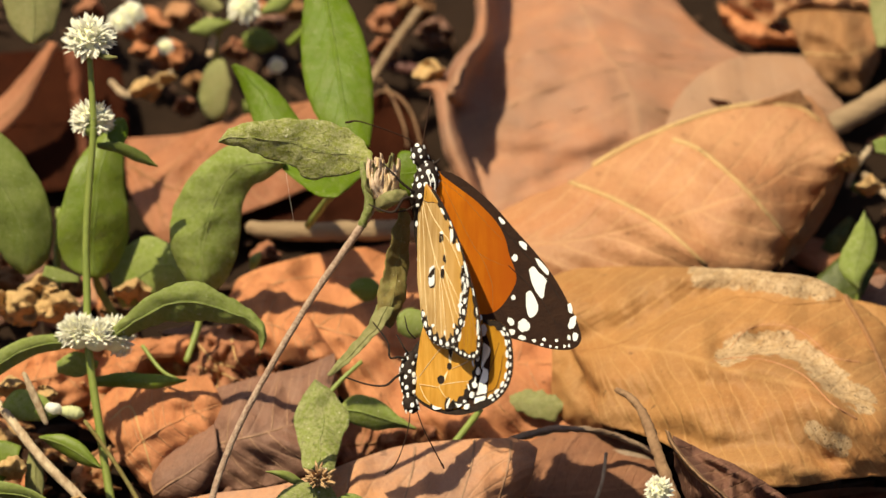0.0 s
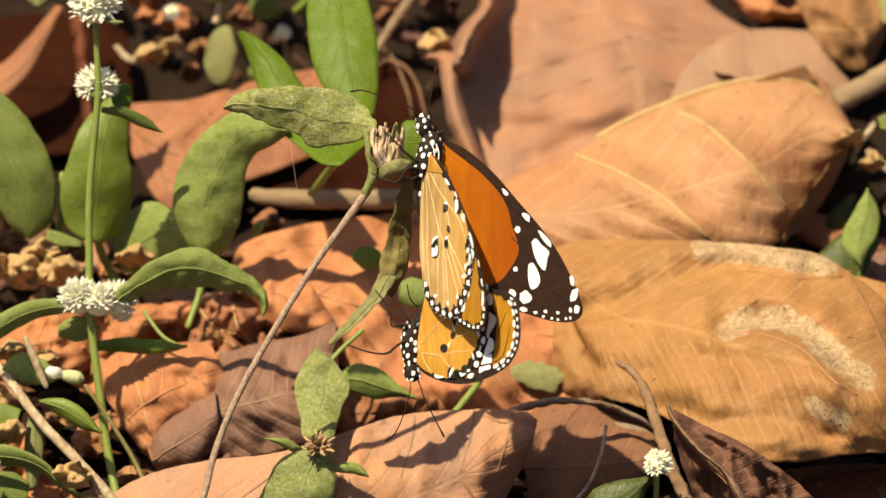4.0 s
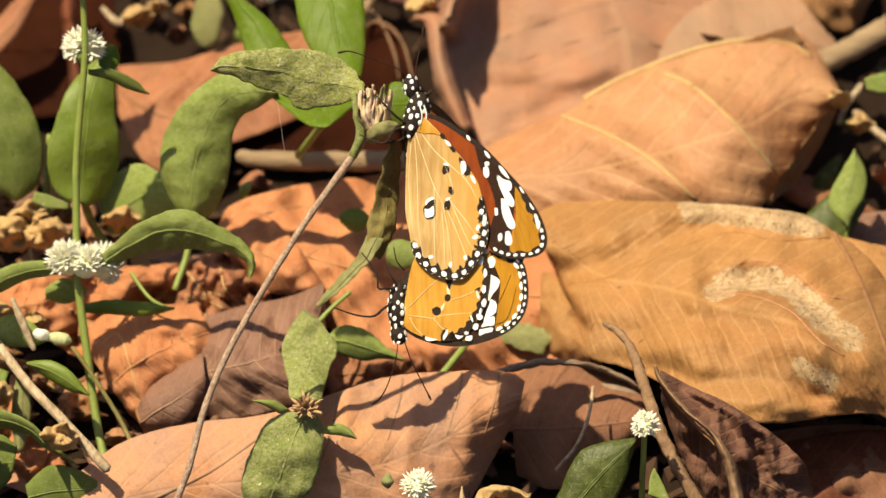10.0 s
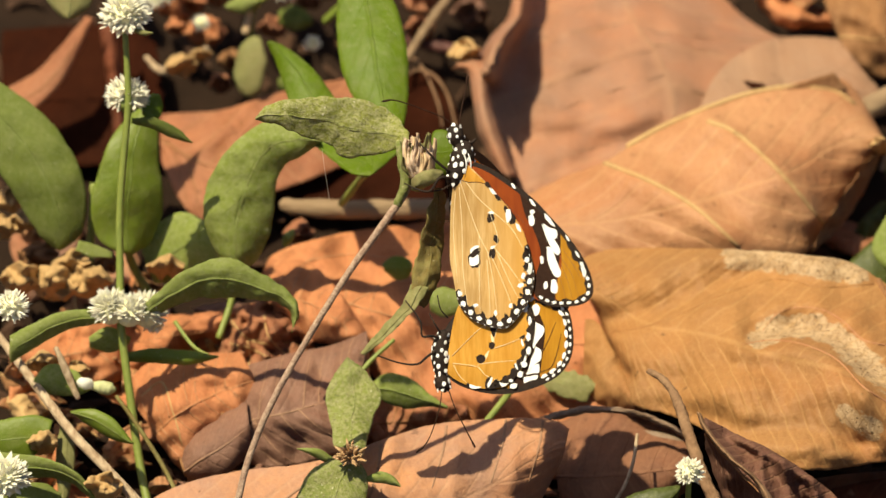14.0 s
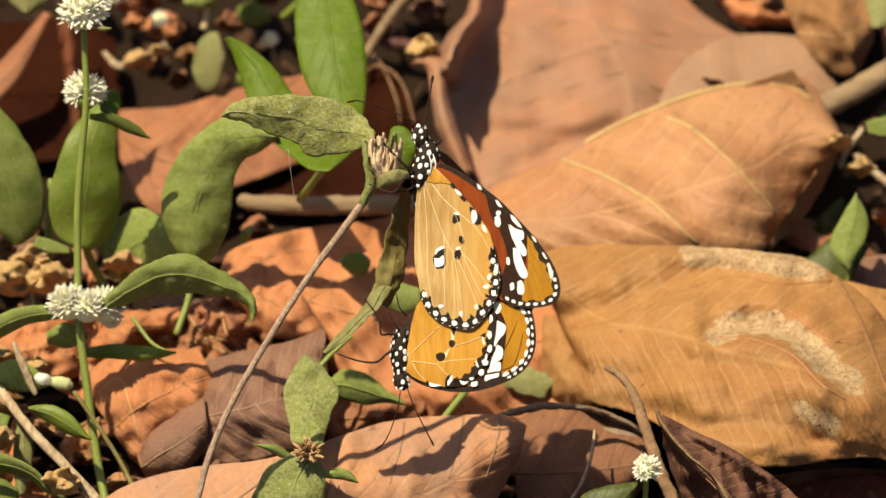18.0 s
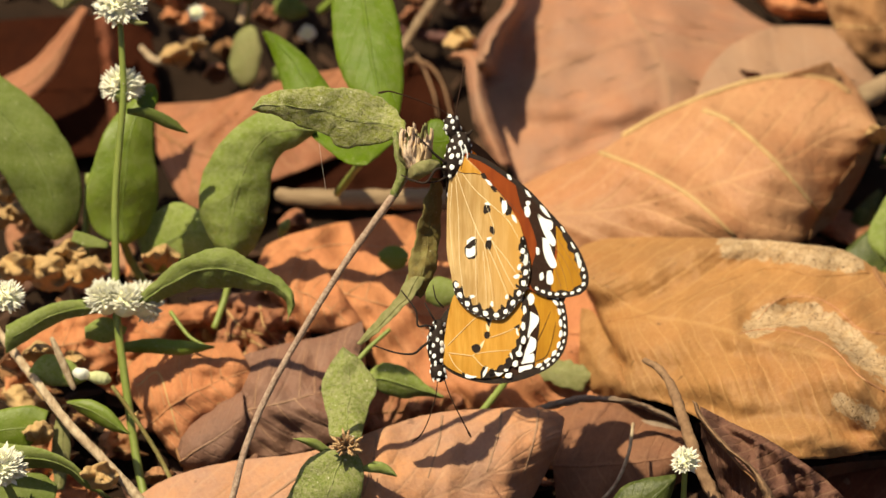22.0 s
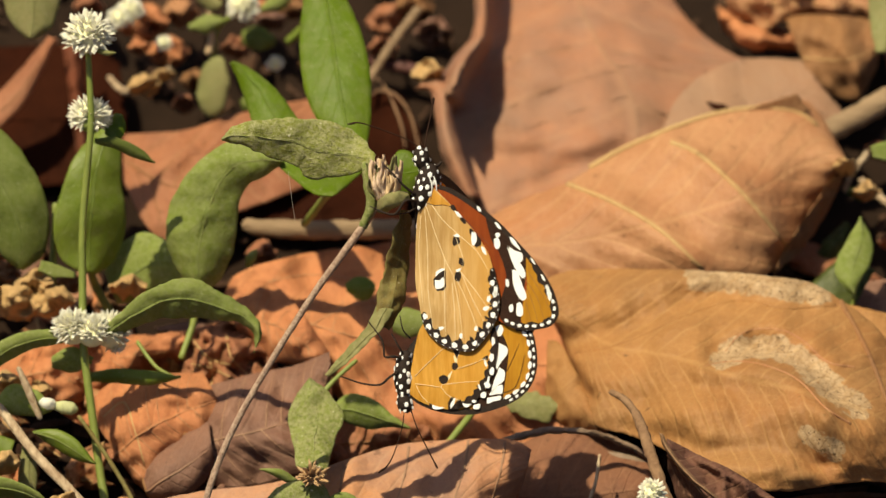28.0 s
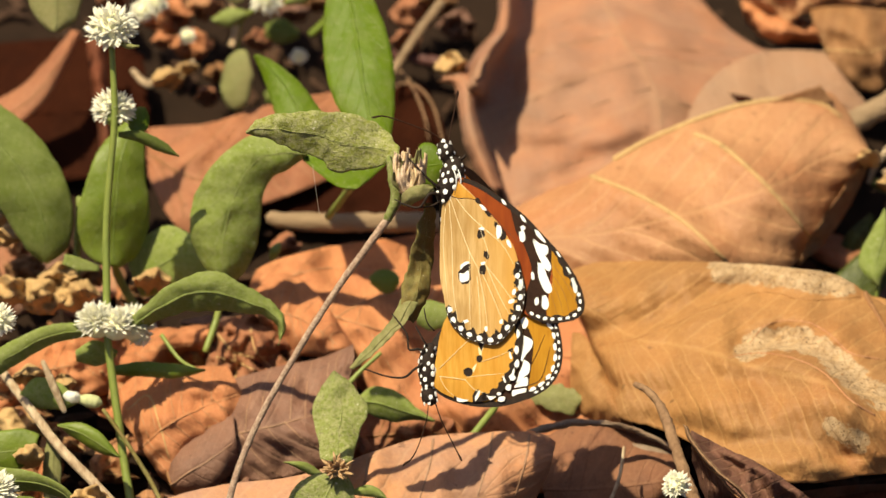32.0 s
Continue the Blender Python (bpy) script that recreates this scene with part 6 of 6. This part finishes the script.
def flame_forewing(parent, name):
    """The forewing whose orange upper side shows while the wings are spread."""
    ox, oy, wide = 745, 347, 1.0
    line = closed([(774, 300), (800, 307), (830, 325), (870, 360), (910, 405), (950, 450), (985, 498), (1010, 545), (1025, 580), (1029, 602), (1018, 616), (1000, 620), (970, 617), (930, 606), (895, 596), (866, 581),
                   (846, 560), (830, 520), (810, 470), (790, 410), (776, 350), (766, 315)], 110)
    w = sheet(name, flat(line, ox, oy, wide), FLAME, 0.00005, parent, "bright orange forewing with a black tip")
    i, j = nearest(line, (774, 300)), nearest(line, (846, 560))
    inner = spline([(846, 556), (866, 556), (885, 545), (900, 525), (913, 500), (912, 480), (901, 450), (895, 425), (880, 395), (845, 358), (815, 335), (784, 312)], 40)
    sheet("black_tip", flat(line[i:j] + [tuple(p) for p in inner], ox, oy, wide), SEPIA, 0.00008, w, "black wing tip")
    spots("white_spot", [(888, 391, 3.5, 8, -42), (926, 434, 4.5, 10, -42), (911, 457, 5.5, 6, 0), (909, 527, 4, 5, 0), (904, 569, 5.5, 7, -20), (927, 577, 10, 12, -20), (905, 588, 7, 6, 0),
                          (924, 598, 7, 4.5, 10), (1009, 546, 4, 10, -12), (1013, 571, 6.5, 12, 15), (1018, 596, 5, 8, 10), (1007, 598, 3, 5, 0), (945, 603, 4, 3, 0), (963, 601, 3.5, 3, 0), (985, 603, 3, 3, 0), (959, 610, 3, 2.5, 0), (974, 613, 2.5, 2.5, 0), (985, 615, 2.5, 2.5, 0),
                          (999, 613, 2.5, 3, 0), (1007, 612, 2, 3, 0), (884, 585, 8, 4.5, 10)], ox, oy, wide, WHITE, 0.00012, w, "white spots")
    patches("white_patch", [[(947, 457), (955, 461), (970, 478), (970, 487), (962, 481), (953, 470)], [(936, 478), (944, 472), (955, 484), (968, 494), (965, 506), (961, 528), (951, 521), (941, 500)], [(931, 519), (940, 516), (952, 540), (949, 556), (937, 562), (931, 542)]], ox, oy, wide, WHITE, 0.00012, w, "white band")
    veins(w, [[(780, 318), (820, 350), (865, 400), (890, 425)], [(785, 330), (830, 420), (850, 450), (890, 470)], [(850, 450), (870, 500), (872, 550)]], ox, oy, wide, VEIN_BROWN, 0.04, 0.00006)
    veins(w, [[(880, 395), (930, 450), (975, 505), (1005, 550)], [(900, 470), (950, 520), (985, 575)]], ox, oy, wide, BLACK, 0.08, 0.00009)
    return w


def female_hindwing(parent, name):
    ox, oy, wide = LOWER_X, LOWER_Y, 1 / OPEN
    line = closed([(774, 600), (776, 570), (781, 540), (788, 505), (800, 478), (830, 462), (870, 455), (905, 462), (928, 480), (936, 505), (934, 535), (926, 565), (914, 590), (900, 608), (880, 622), (850, 628), (815, 622), (790, 612)])
    w = sheet(name, flat(line, ox, oy, wide), OCHRE, 0.00005, parent, "ochre hindwing with pale veins and dark spots")
    mid = (840, 550)
    lo, hi = nearest(line, (905, 462)), nearest(line, (840, 628))
    sheet("border", flat(band(line, lo, hi, mid, 13), ox, oy, wide), BLACK, 0.00009, w)
    spots("border_dots", [(920, 485, 5, 8, 25), (928, 507, 3, 8, 0), (925, 536, 4.5, 7, 0), (926, 560, 4, 8, 10), (917, 584, 5.5, 5, 0), (910, 602, 4.5, 6, 25), (893, 613, 4, 3, 0)], ox, oy, wide, WHITE, 0.00013, w, "white border dots")
    patches("tooth", [[(918, 540), (908, 538), (918, 532)], [(920, 572), (911, 578), (922, 580)], [(906, 592), (897, 586), (910, 584)]], ox, oy, wide, BLACK, 0.00008, w)
    spots("flecks", [(914, 546, 2, 7, -15), (919, 575, 2, 7, 15), (903, 588, 2, 6, -20)], ox, oy, wide, WHITE, 0.0001, w)
    patches("discal_spot", [[(853, 518), (867, 520), (866, 528), (862, 537), (858, 530)], [(853, 547), (860, 545), (864, 551), (859, 558), (853, 555)], [(829, 571), (838, 567), (846, 572), (844, 580), (836, 583), (830, 578)], [(845, 618), (850, 608), (857, 606), (851, 617), (849, 626)], [(812, 617), (817, 620), (816, 626), (811, 624)], [(862, 616), (868, 610), (872, 622), (863, 625)]], ox, oy, wide, BLACK, 0.00009, w)
    patches("spot_white", [[(850, 619), (856, 609), (859, 608), (857, 618), (851, 626)], [(871, 616), (880, 618), (888, 618), (878, 624)], [(817, 620), (828, 623), (839, 625), (826, 628), (818, 626)], [(893, 619), (903, 618), (902, 626), (892, 626)]], ox, oy, wide, WHITE, 0.00013, w)
    patches("pale_scales", [[(856, 530), (862, 540), (861, 548), (857, 542)], [(845, 568), (853, 560), (850, 570), (846, 576)]], ox, oy, wide, VEIN_PALE, 0.00008, w)
    veins(w, [[(784, 570), (810, 545), (835, 522), (845, 518)], [(785, 583), (815, 586), (830, 588), (838, 582)], [(838, 584), (870, 580), (908, 577)], [(832, 588), (850, 606), (885, 617)], [(862, 556), (890, 547), (916, 536)],
              [(862, 540), (870, 515), (880, 490)], [(845, 522), (850, 500), (855, 480)], [(787, 586), (797, 604), (812, 618)]], ox, oy, wide, VEIN_PALE, 0.05, 0.00006)
    veins(w, [[(785, 571), (811, 546), (836, 523)], [(785, 585), (815, 588), (830, 590)], [(864, 557), (890, 549), (914, 538)]], ox, oy, wide, VEIN_BROWN, 0.025, 0.00007)
    return w


def female_forewing(parent, name):
    ox, oy, wide = LOWER_X, LOWER_Y, 1 / OPEN
    line = closed([(772, 603), (790, 618), (820, 630), (860, 637), (900, 635), (945, 622), (978, 604), (998, 580), (1006, 550), (1004, 515), (996, 488), (975, 475), (945, 470), (900, 480), (850, 520), (800, 570)])
    w = sheet(name, flat(line, ox, oy, wide), APEX, 0.00004, parent, "ochre forewing tip with a white band")
    mid = (925, 555)
    lo, hi = nearest(line, (772, 603)), nearest(line, (930, 472))
    sheet("border", flat(band(line, lo, hi, mid, 13), ox, oy, wide), BLACK, 0.0001, w)
    a, b = nearest(line, (950, 620)), nearest(line, (985, 478))
    dots = along(line, a, b, mid, 12.5, 8, 6.5, 3.2) + along(line, a + 1, b, mid, 5, 12, 3.6, 2.1)
    spots("border_dots", dots, ox, oy, wide, WHITE, 0.00014, w, "white border dots")
    sheet("dark_field", flat(closed([(918, 478), (940, 490), (952, 512), (955, 530), (950, 570), (946, 598), (942, 614), (915, 626), (890, 630), (900, 560)], 50), ox, oy, wide), SEPIA, 0.00006, w)
    patches("white_patch", [[(938, 510), (953, 519), (952, 531), (941, 545), (934, 556), (932, 538), (936, 524)], [(938, 553), (948, 560), (947, 576), (936, 585), (924, 600), (929, 578), (935, 564)], [(934, 586), (944, 584), (944, 598), (934, 600), (921, 602), (926, 593)],
                            [(917, 607), (928, 605), (941, 603), (940, 610), (928, 613), (917, 617)], [(932, 482), (940, 478), (946, 486), (942, 497), (935, 497)], [(914, 482), (922, 477), (926, 485), (920, 491)], [(924, 462), (932, 462), (933, 471), (926, 473)], [(925, 503), (931, 502), (931, 514), (926, 516)]], ox, oy, wide, WHITE, 0.00014, w, "white band of spots")
    veins(w, [[(952, 560), (962, 540), (975, 510)], [(946, 598), (965, 590), (975, 570), (985, 530)]], ox, oy, wide, VEIN_DARK, 0.07, 0.00009)
    return w


def lump(name, pts, radii, parent, label, dots, seed, box):
    """A body part: a smooth black rod along local points with white dots of scales over it."""
    v, f = tube_mesh([Vector(p) for p in pts], radii, 14, 26, 0.04)
    body = part(name, mesh_of(name, v, f, BLACK), parent, label)
    rng = random.Random(seed)
    verts, faces, kept = [], [], []
    cand = [i for i in range(14, len(v) - 14)]
    rng.shuffle(cand)
    for i in cand:
        p = v[i] * 1.0
        if len(kept) >= dots or any((p - q).length < box for q in kept):
            continue
        kept.append(p)
        c = sum((v[(i // 14) * 14 + j] for j in range(14)), Vector()) / 14
        nrm = (p - c).normalized()
        e = nrm.cross(Vector((0.2, 1, 0.3))).normalized()
        g = nrm.cross(e)
        r = rng.choice((0.00026, 0.00032, 0.00038, 0.00044))
        o = len(verts)
        verts += [p + nrm * 0.00004 + (e * math.cos(a) * r + g * math.sin(a) * r * 1.25) for a in [k * math.pi / 4 for k in range(8)]] + [p + nrm * 0.00022]
        faces += [(o + k, o + (k + 1) % 8, o + 8) for k in range(8)]
    tagged(part("white_dots", mesh_of("white_dots", verts, faces, WHITE), body, "white dots"), kind="stuff")
    return body


def limb(name, pts, mm, parent, origin, mat=BLACK, knob=0.0, label=""):
    """A leg or feeler along plate points with depth, in the butterfly's own space."""
    loc = [Vector(((x - origin[0]) * 1e-4, (origin[1] - y) * 1e-4, z / 1000)) for x, y, z in pts]
    v, f = tube_mesh(loc, np.interp(np.linspace(0, 1, len(loc)), np.linspace(0, 1, len(mm)), mm) / 1000, 6, 5 * len(loc), 0.05)
    ob = part(name, mesh_of(name, v, f, mat), parent, label)
    if knob:
        d = (loc[-1] - loc[-2]).normalized()
        v, f = tube_mesh([loc[-1] - d * 0.0018, loc[-1] - d * 0.0006, loc[-1]], (knob * 0.3e-3, knob * 1e-3, knob * 0.5e-3), 8, 8)
        part("club", mesh_of("club", v, f, mat), ob)
    return ob


PLATE_TURN = Matrix((RIGHT, RISE, -AHEAD)).transposed().to_4x4()
UPPER, LOWER = (745, 347), (735, 687)


def local(x, y, z, o):
    return ((x - o[0]) * 1e-4, (o[1] - y) * 1e-4, z / 1000)


upper = thing("butterfly", at(*UPPER, 0), "orange butterfly with black white-spotted wing tips on a seed head", "butterfly", "paired butterflies")
lower = thing("butterfly", at(*LOWER, 1.5), "ochre butterfly with white-banded wings hanging head down", "butterfly", "paired butterflies")
for bug, place in ((upper, at(*UPPER, 0)), (lower, at(*LOWER, 1.5))):
    bug.matrix_basis = Matrix.Translation(place) @ PLATE_TURN

lump("thorax", [local(752, 290, 0, UPPER), local(756, 305, 0, UPPER), local(752, 330, 0, UPPER), local(740, 355, 0.2, UPPER), local(738, 366, 0, UPPER)], (0.0013, 0.0020, 0.0022, 0.0016, 0.0008), upper, "black thorax with white dots", 90, 3, 0.00115)
lump("head", [local(741, 258, 0, UPPER), local(741, 263, 0, UPPER), local(743, 278, 0, UPPER), local(748, 292, 0, UPPER)], (0.0006, 0.0012, 0.0015, 0.0010), upper, "black head with white dots", 34, 4, 0.0011)
lump("abdomen", [local(745, 360, -1, UPPER), local(752, 430, -1.5, UPPER), local(768, 520, -2, UPPER), local(785, 580, -3, UPPER)], (0.0014, 0.0017, 0.0014, 0.0008), upper, "slender dark abdomen", 10, 5, 0.003)
for k, x in enumerate((757, 765)):
    limb("stripe", [(x, 308, 2.3), (x + 5, 325, 2.4), (x + 3, 348, 1.6)], (0.1, 0.14, 0.08), upper, UPPER, WHITE)
limb("antenna", [(741, 262, 0.5), (722, 246, 1), (690, 233, 2), (655, 221, 3), (630, 215, 3.5), (612, 218, 3.5)], (0.1, 0.1, 0.16), upper, UPPER, SEPIA, 0.2)
limb("antenna", [(748, 260, -0.5), (752, 230, -1), (758, 200, -1.5), (763, 168, -2)], (0.12, 0.12, 0.14), upper, UPPER, SEPIA, 0.28)
limb("leg", [(732, 340, 1.5), (712, 325, 2.5), (693, 305, 3), (678, 290, 2)], (0.28, 0.22, 0.12), upper, UPPER)
limb("leg", [(735, 352, 1.5), (715, 352, 3), (698, 375, 3), (675, 372, 2.5), (653, 362, 2)], (0.28, 0.22, 0.12), upper, UPPER)
limb("leg", [(736, 362, 1), (720, 372, 2), (700, 376, 1)], (0.2, 0.12), upper, UPPER)
limb("leg", [(762, 290, 0), (772, 288, 0.5), (778, 282, 0.5)], (0.3, 0.3, 0.2), upper, UPPER)

lump("thorax", [local(730, 625, 0, LOWER), local(724, 645, 0, LOWER), local(724, 675, 0, LOWER), local(726, 700, 0, LOWER)], (0.0009, 0.0015, 0.0017, 0.0012), lower, "black thorax with white dots", 90, 7, 0.00095)
lump("head", [local(726, 697, 0, LOWER), local(726, 712, 0, LOWER), local(730, 724, 0, LOWER), local(731, 730, 0, LOWER)], (0.001, 0.0014, 0.0013, 0.0005), lower, "black head with white dots", 16, 8, 0.0009)
lump("abdomen", [local(733, 640, -1.5, LOWER), local(752, 610, -2, LOWER), local(780, 580, -2, LOWER)], (0.0012, 0.0013, 0.0008), lower, "slender dark abdomen", 8, 9, 0.003)
limb("antenna", [(726, 728, 0.5), (722, 760, 1), (708, 805, 1.5), (695, 828, 1.5), (682, 838, 1)], (0.09, 0.1, 0.17), lower, LOWER, SEPIA, 0.2)
limb("antenna", [(738, 728, 0), (750, 760, 1), (768, 795, 1), (786, 829, 1)], (0.11, 0.11, 0.14), lower, LOWER, SEPIA, 0.22)
limb("leg", [(720, 655, 1), (700, 668, 2), (682, 682, 2.5), (650, 680, 2), (612, 668, 2)], (0.24, 0.2, 0.12), lower, LOWER)
limb("leg", [(722, 635, 1), (705, 632, 2), (690, 632, 2), (686, 605, 2), (660, 570, 1)], (0.24, 0.2, 0.12), lower, LOWER)
limb("leg", [(725, 630, 0.5), (715, 615, 1.5), (702, 592, 1)], (0.2, 0.12), lower, LOWER)
limb("leg", [(735, 600, -2), (722, 585, -1.5), (716, 560, -2)], (0.16, 0.1), lower, LOWER)

WINGS = {
    "near_hind": male_hindwing(upper, "hindwing"), "far_hind": male_hindwing(upper, "hindwing"),
    "near_fore": male_forewing(upper, "forewing"), "far_fore": flame_forewing(upper, "forewing"),
    "low_near_hind": female_hindwing(lower, "hindwing"), "low_far_hind": female_hindwing(lower, "hindwing"),
    "low_near_fore": female_forewing(lower, "forewing"), "low_far_fore": female_forewing(lower, "forewing"),
}


# ---- what moves ----
# Seconds; spread of the upper and of the lower pair of wings in degrees; sway of the upper and of the lower butterfly, right and down, in tenths of a millimetre.
BEAT = [
    (0.0, 59, 48, 0, 0, 0, 0), (1.0, 59, 47, 0, 0, 0, 0), (2.0, 58, 46, 1, 0, 0, 0), (3.0, 58, 46, 1, 0, 1, 0), (4.0, 57, 45, 0, 1, 1, -2), (4.5, 56, 45, 0, 0, 0, -3),
    (6.5, 37, 35, 1, 0, 0, -1), (7.0, 34, 32, 3, 1, 1, -1), (7.5, 33, 32, 3, 0, 0, -1), (8.0, 30, 29, 5, 3, 1, 0), (8.5, 25, 22, 7, 3, 3, 1), (9.0, 26, 25, 6, 2, 1, 0), (9.5, 30, 31, 3, 1, 0, 0), (10.0, 31, 31, 1, 0, 0, 0),
    (11.0, 31, 32, 1, 1, 0, 0), (12.0, 31, 31, 1, 0, 0, 0), (13.0, 30, 30, 3, 1, 1, 0), (13.5, 29, 28, 4, 2, 1, 1), (14.0, 30, 30, 3, 1, 0, 0), (15.0, 30, 31, 3, 1, 0, 0), (15.5, 30, 30, 5, 1, 1, 0),
    (17.5, 30, 31, 6, 4, 0, 0), (18.0, 28, 27, 15, 9, 2, 3), (18.5, 28, 27, 10, 7, 1, 0), (19.0, 27, 28, 9, 7, 1, 0), (19.5, 27, 29, 5, 4, 0, -2), (20.0, 25, 24, 20, 14, 8, 6), (20.5, 29, 29, 6, 6, 0, 0), (21.0, 29, 29, 6, 6, 0, 0),
    (22.0, 31, 31, 5, 4, 0, 0), (22.5, 30, 29, 8, 5, 1, 0), (23.0, 30, 31, 6, 5, 0, 0), (24.0, 30, 31, 7, 5, 0, 0), (25.0, 31, 31, 7, 5, 0, 0), (25.5, 31, 30, 7, 5, 0, 0), (27.5, 31, 30, 7, 4, 0, 0),
    (28.0, 30, 29, 8, 5, 0, 0), (29.0, 29, 27, 10, 6, 1, 0), (29.5, 28, 26, 11, 7, 2, 0), (30.0, 28, 27, 11, 8, 1, 0), (30.5, 29, 28, 8, 5, 0, 0), (31.0, 30, 30, 7, 5, 0, 0), (32.0, 29, 28, 9, 6, 0, 0),
]


def hinge(x, y, z, about_up, about_view=0.0):
    """A wing's place on its body: turned in its own plane, then swung round the body's length."""
    return Matrix.Translation((x, y, z)) @ Matrix.Rotation(radians(about_up), 4, "Y") @ Matrix.Rotation(radians(about_view), 4, "Z")


def motions():
    rows = {k: [] for k in (*WINGS, "upper", "lower", "dusty")}
    lean = 0.776
    for t, spread, low, ux, uy, lx, ly in BEAT:
        part_open = min(1.0, max(0.0, (spread - 37) / 20))
        rows["upper"].append((t, Matrix.Translation(at(UPPER[0] + ux, UPPER[1] + uy, 0)) @ PLATE_TURN))
        rows["lower"].append((t, Matrix.Translation(at(LOWER[0] + lx, LOWER[1] + ly, 1.5)) @ PLATE_TURN))
        rows["dusty"].append((t, Matrix.Translation(DUSTY_AT) @ Matrix.Rotation(radians(0.07 * ux), 4, -AHEAD * -1)))
        rows["near_hind"].append((t, hinge(0, 0, 0.0009, -spread, lean)))
        rows["near_fore"].append((t, hinge(0, 0, 0.0005, -(spread - 0.7 + 1.2 * part_open), lean - 17 * part_open)))
        rows["far_hind"].append((t, hinge(0, 0, -0.0011, spread + 2, lean)))
        rows["far_fore"].append((t, hinge(0, 0, -0.0005, 48 * (1 - part_open), 5.5 * (1 - part_open))))
        rows["low_near_hind"].append((t, hinge(0, 0, 0.0008, -low, lean)))
        rows["low_near_fore"].append((t, hinge(0, 0, 0.0004, -(low - 0.3), lean)))
        rows["low_far_hind"].append((t, hinge(0, 0, -0.0010, low + 2, lean)))
        rows["low_far_fore"].append((t, hinge(0, 0, -0.0004, low + 2, lean)))
    for key, wing in WINGS.items():
        walk(wing, rows[key])
    walk(upper, rows["upper"])
    walk(lower, rows["lower"])
    walk(dusty, rows["dusty"])


motions()
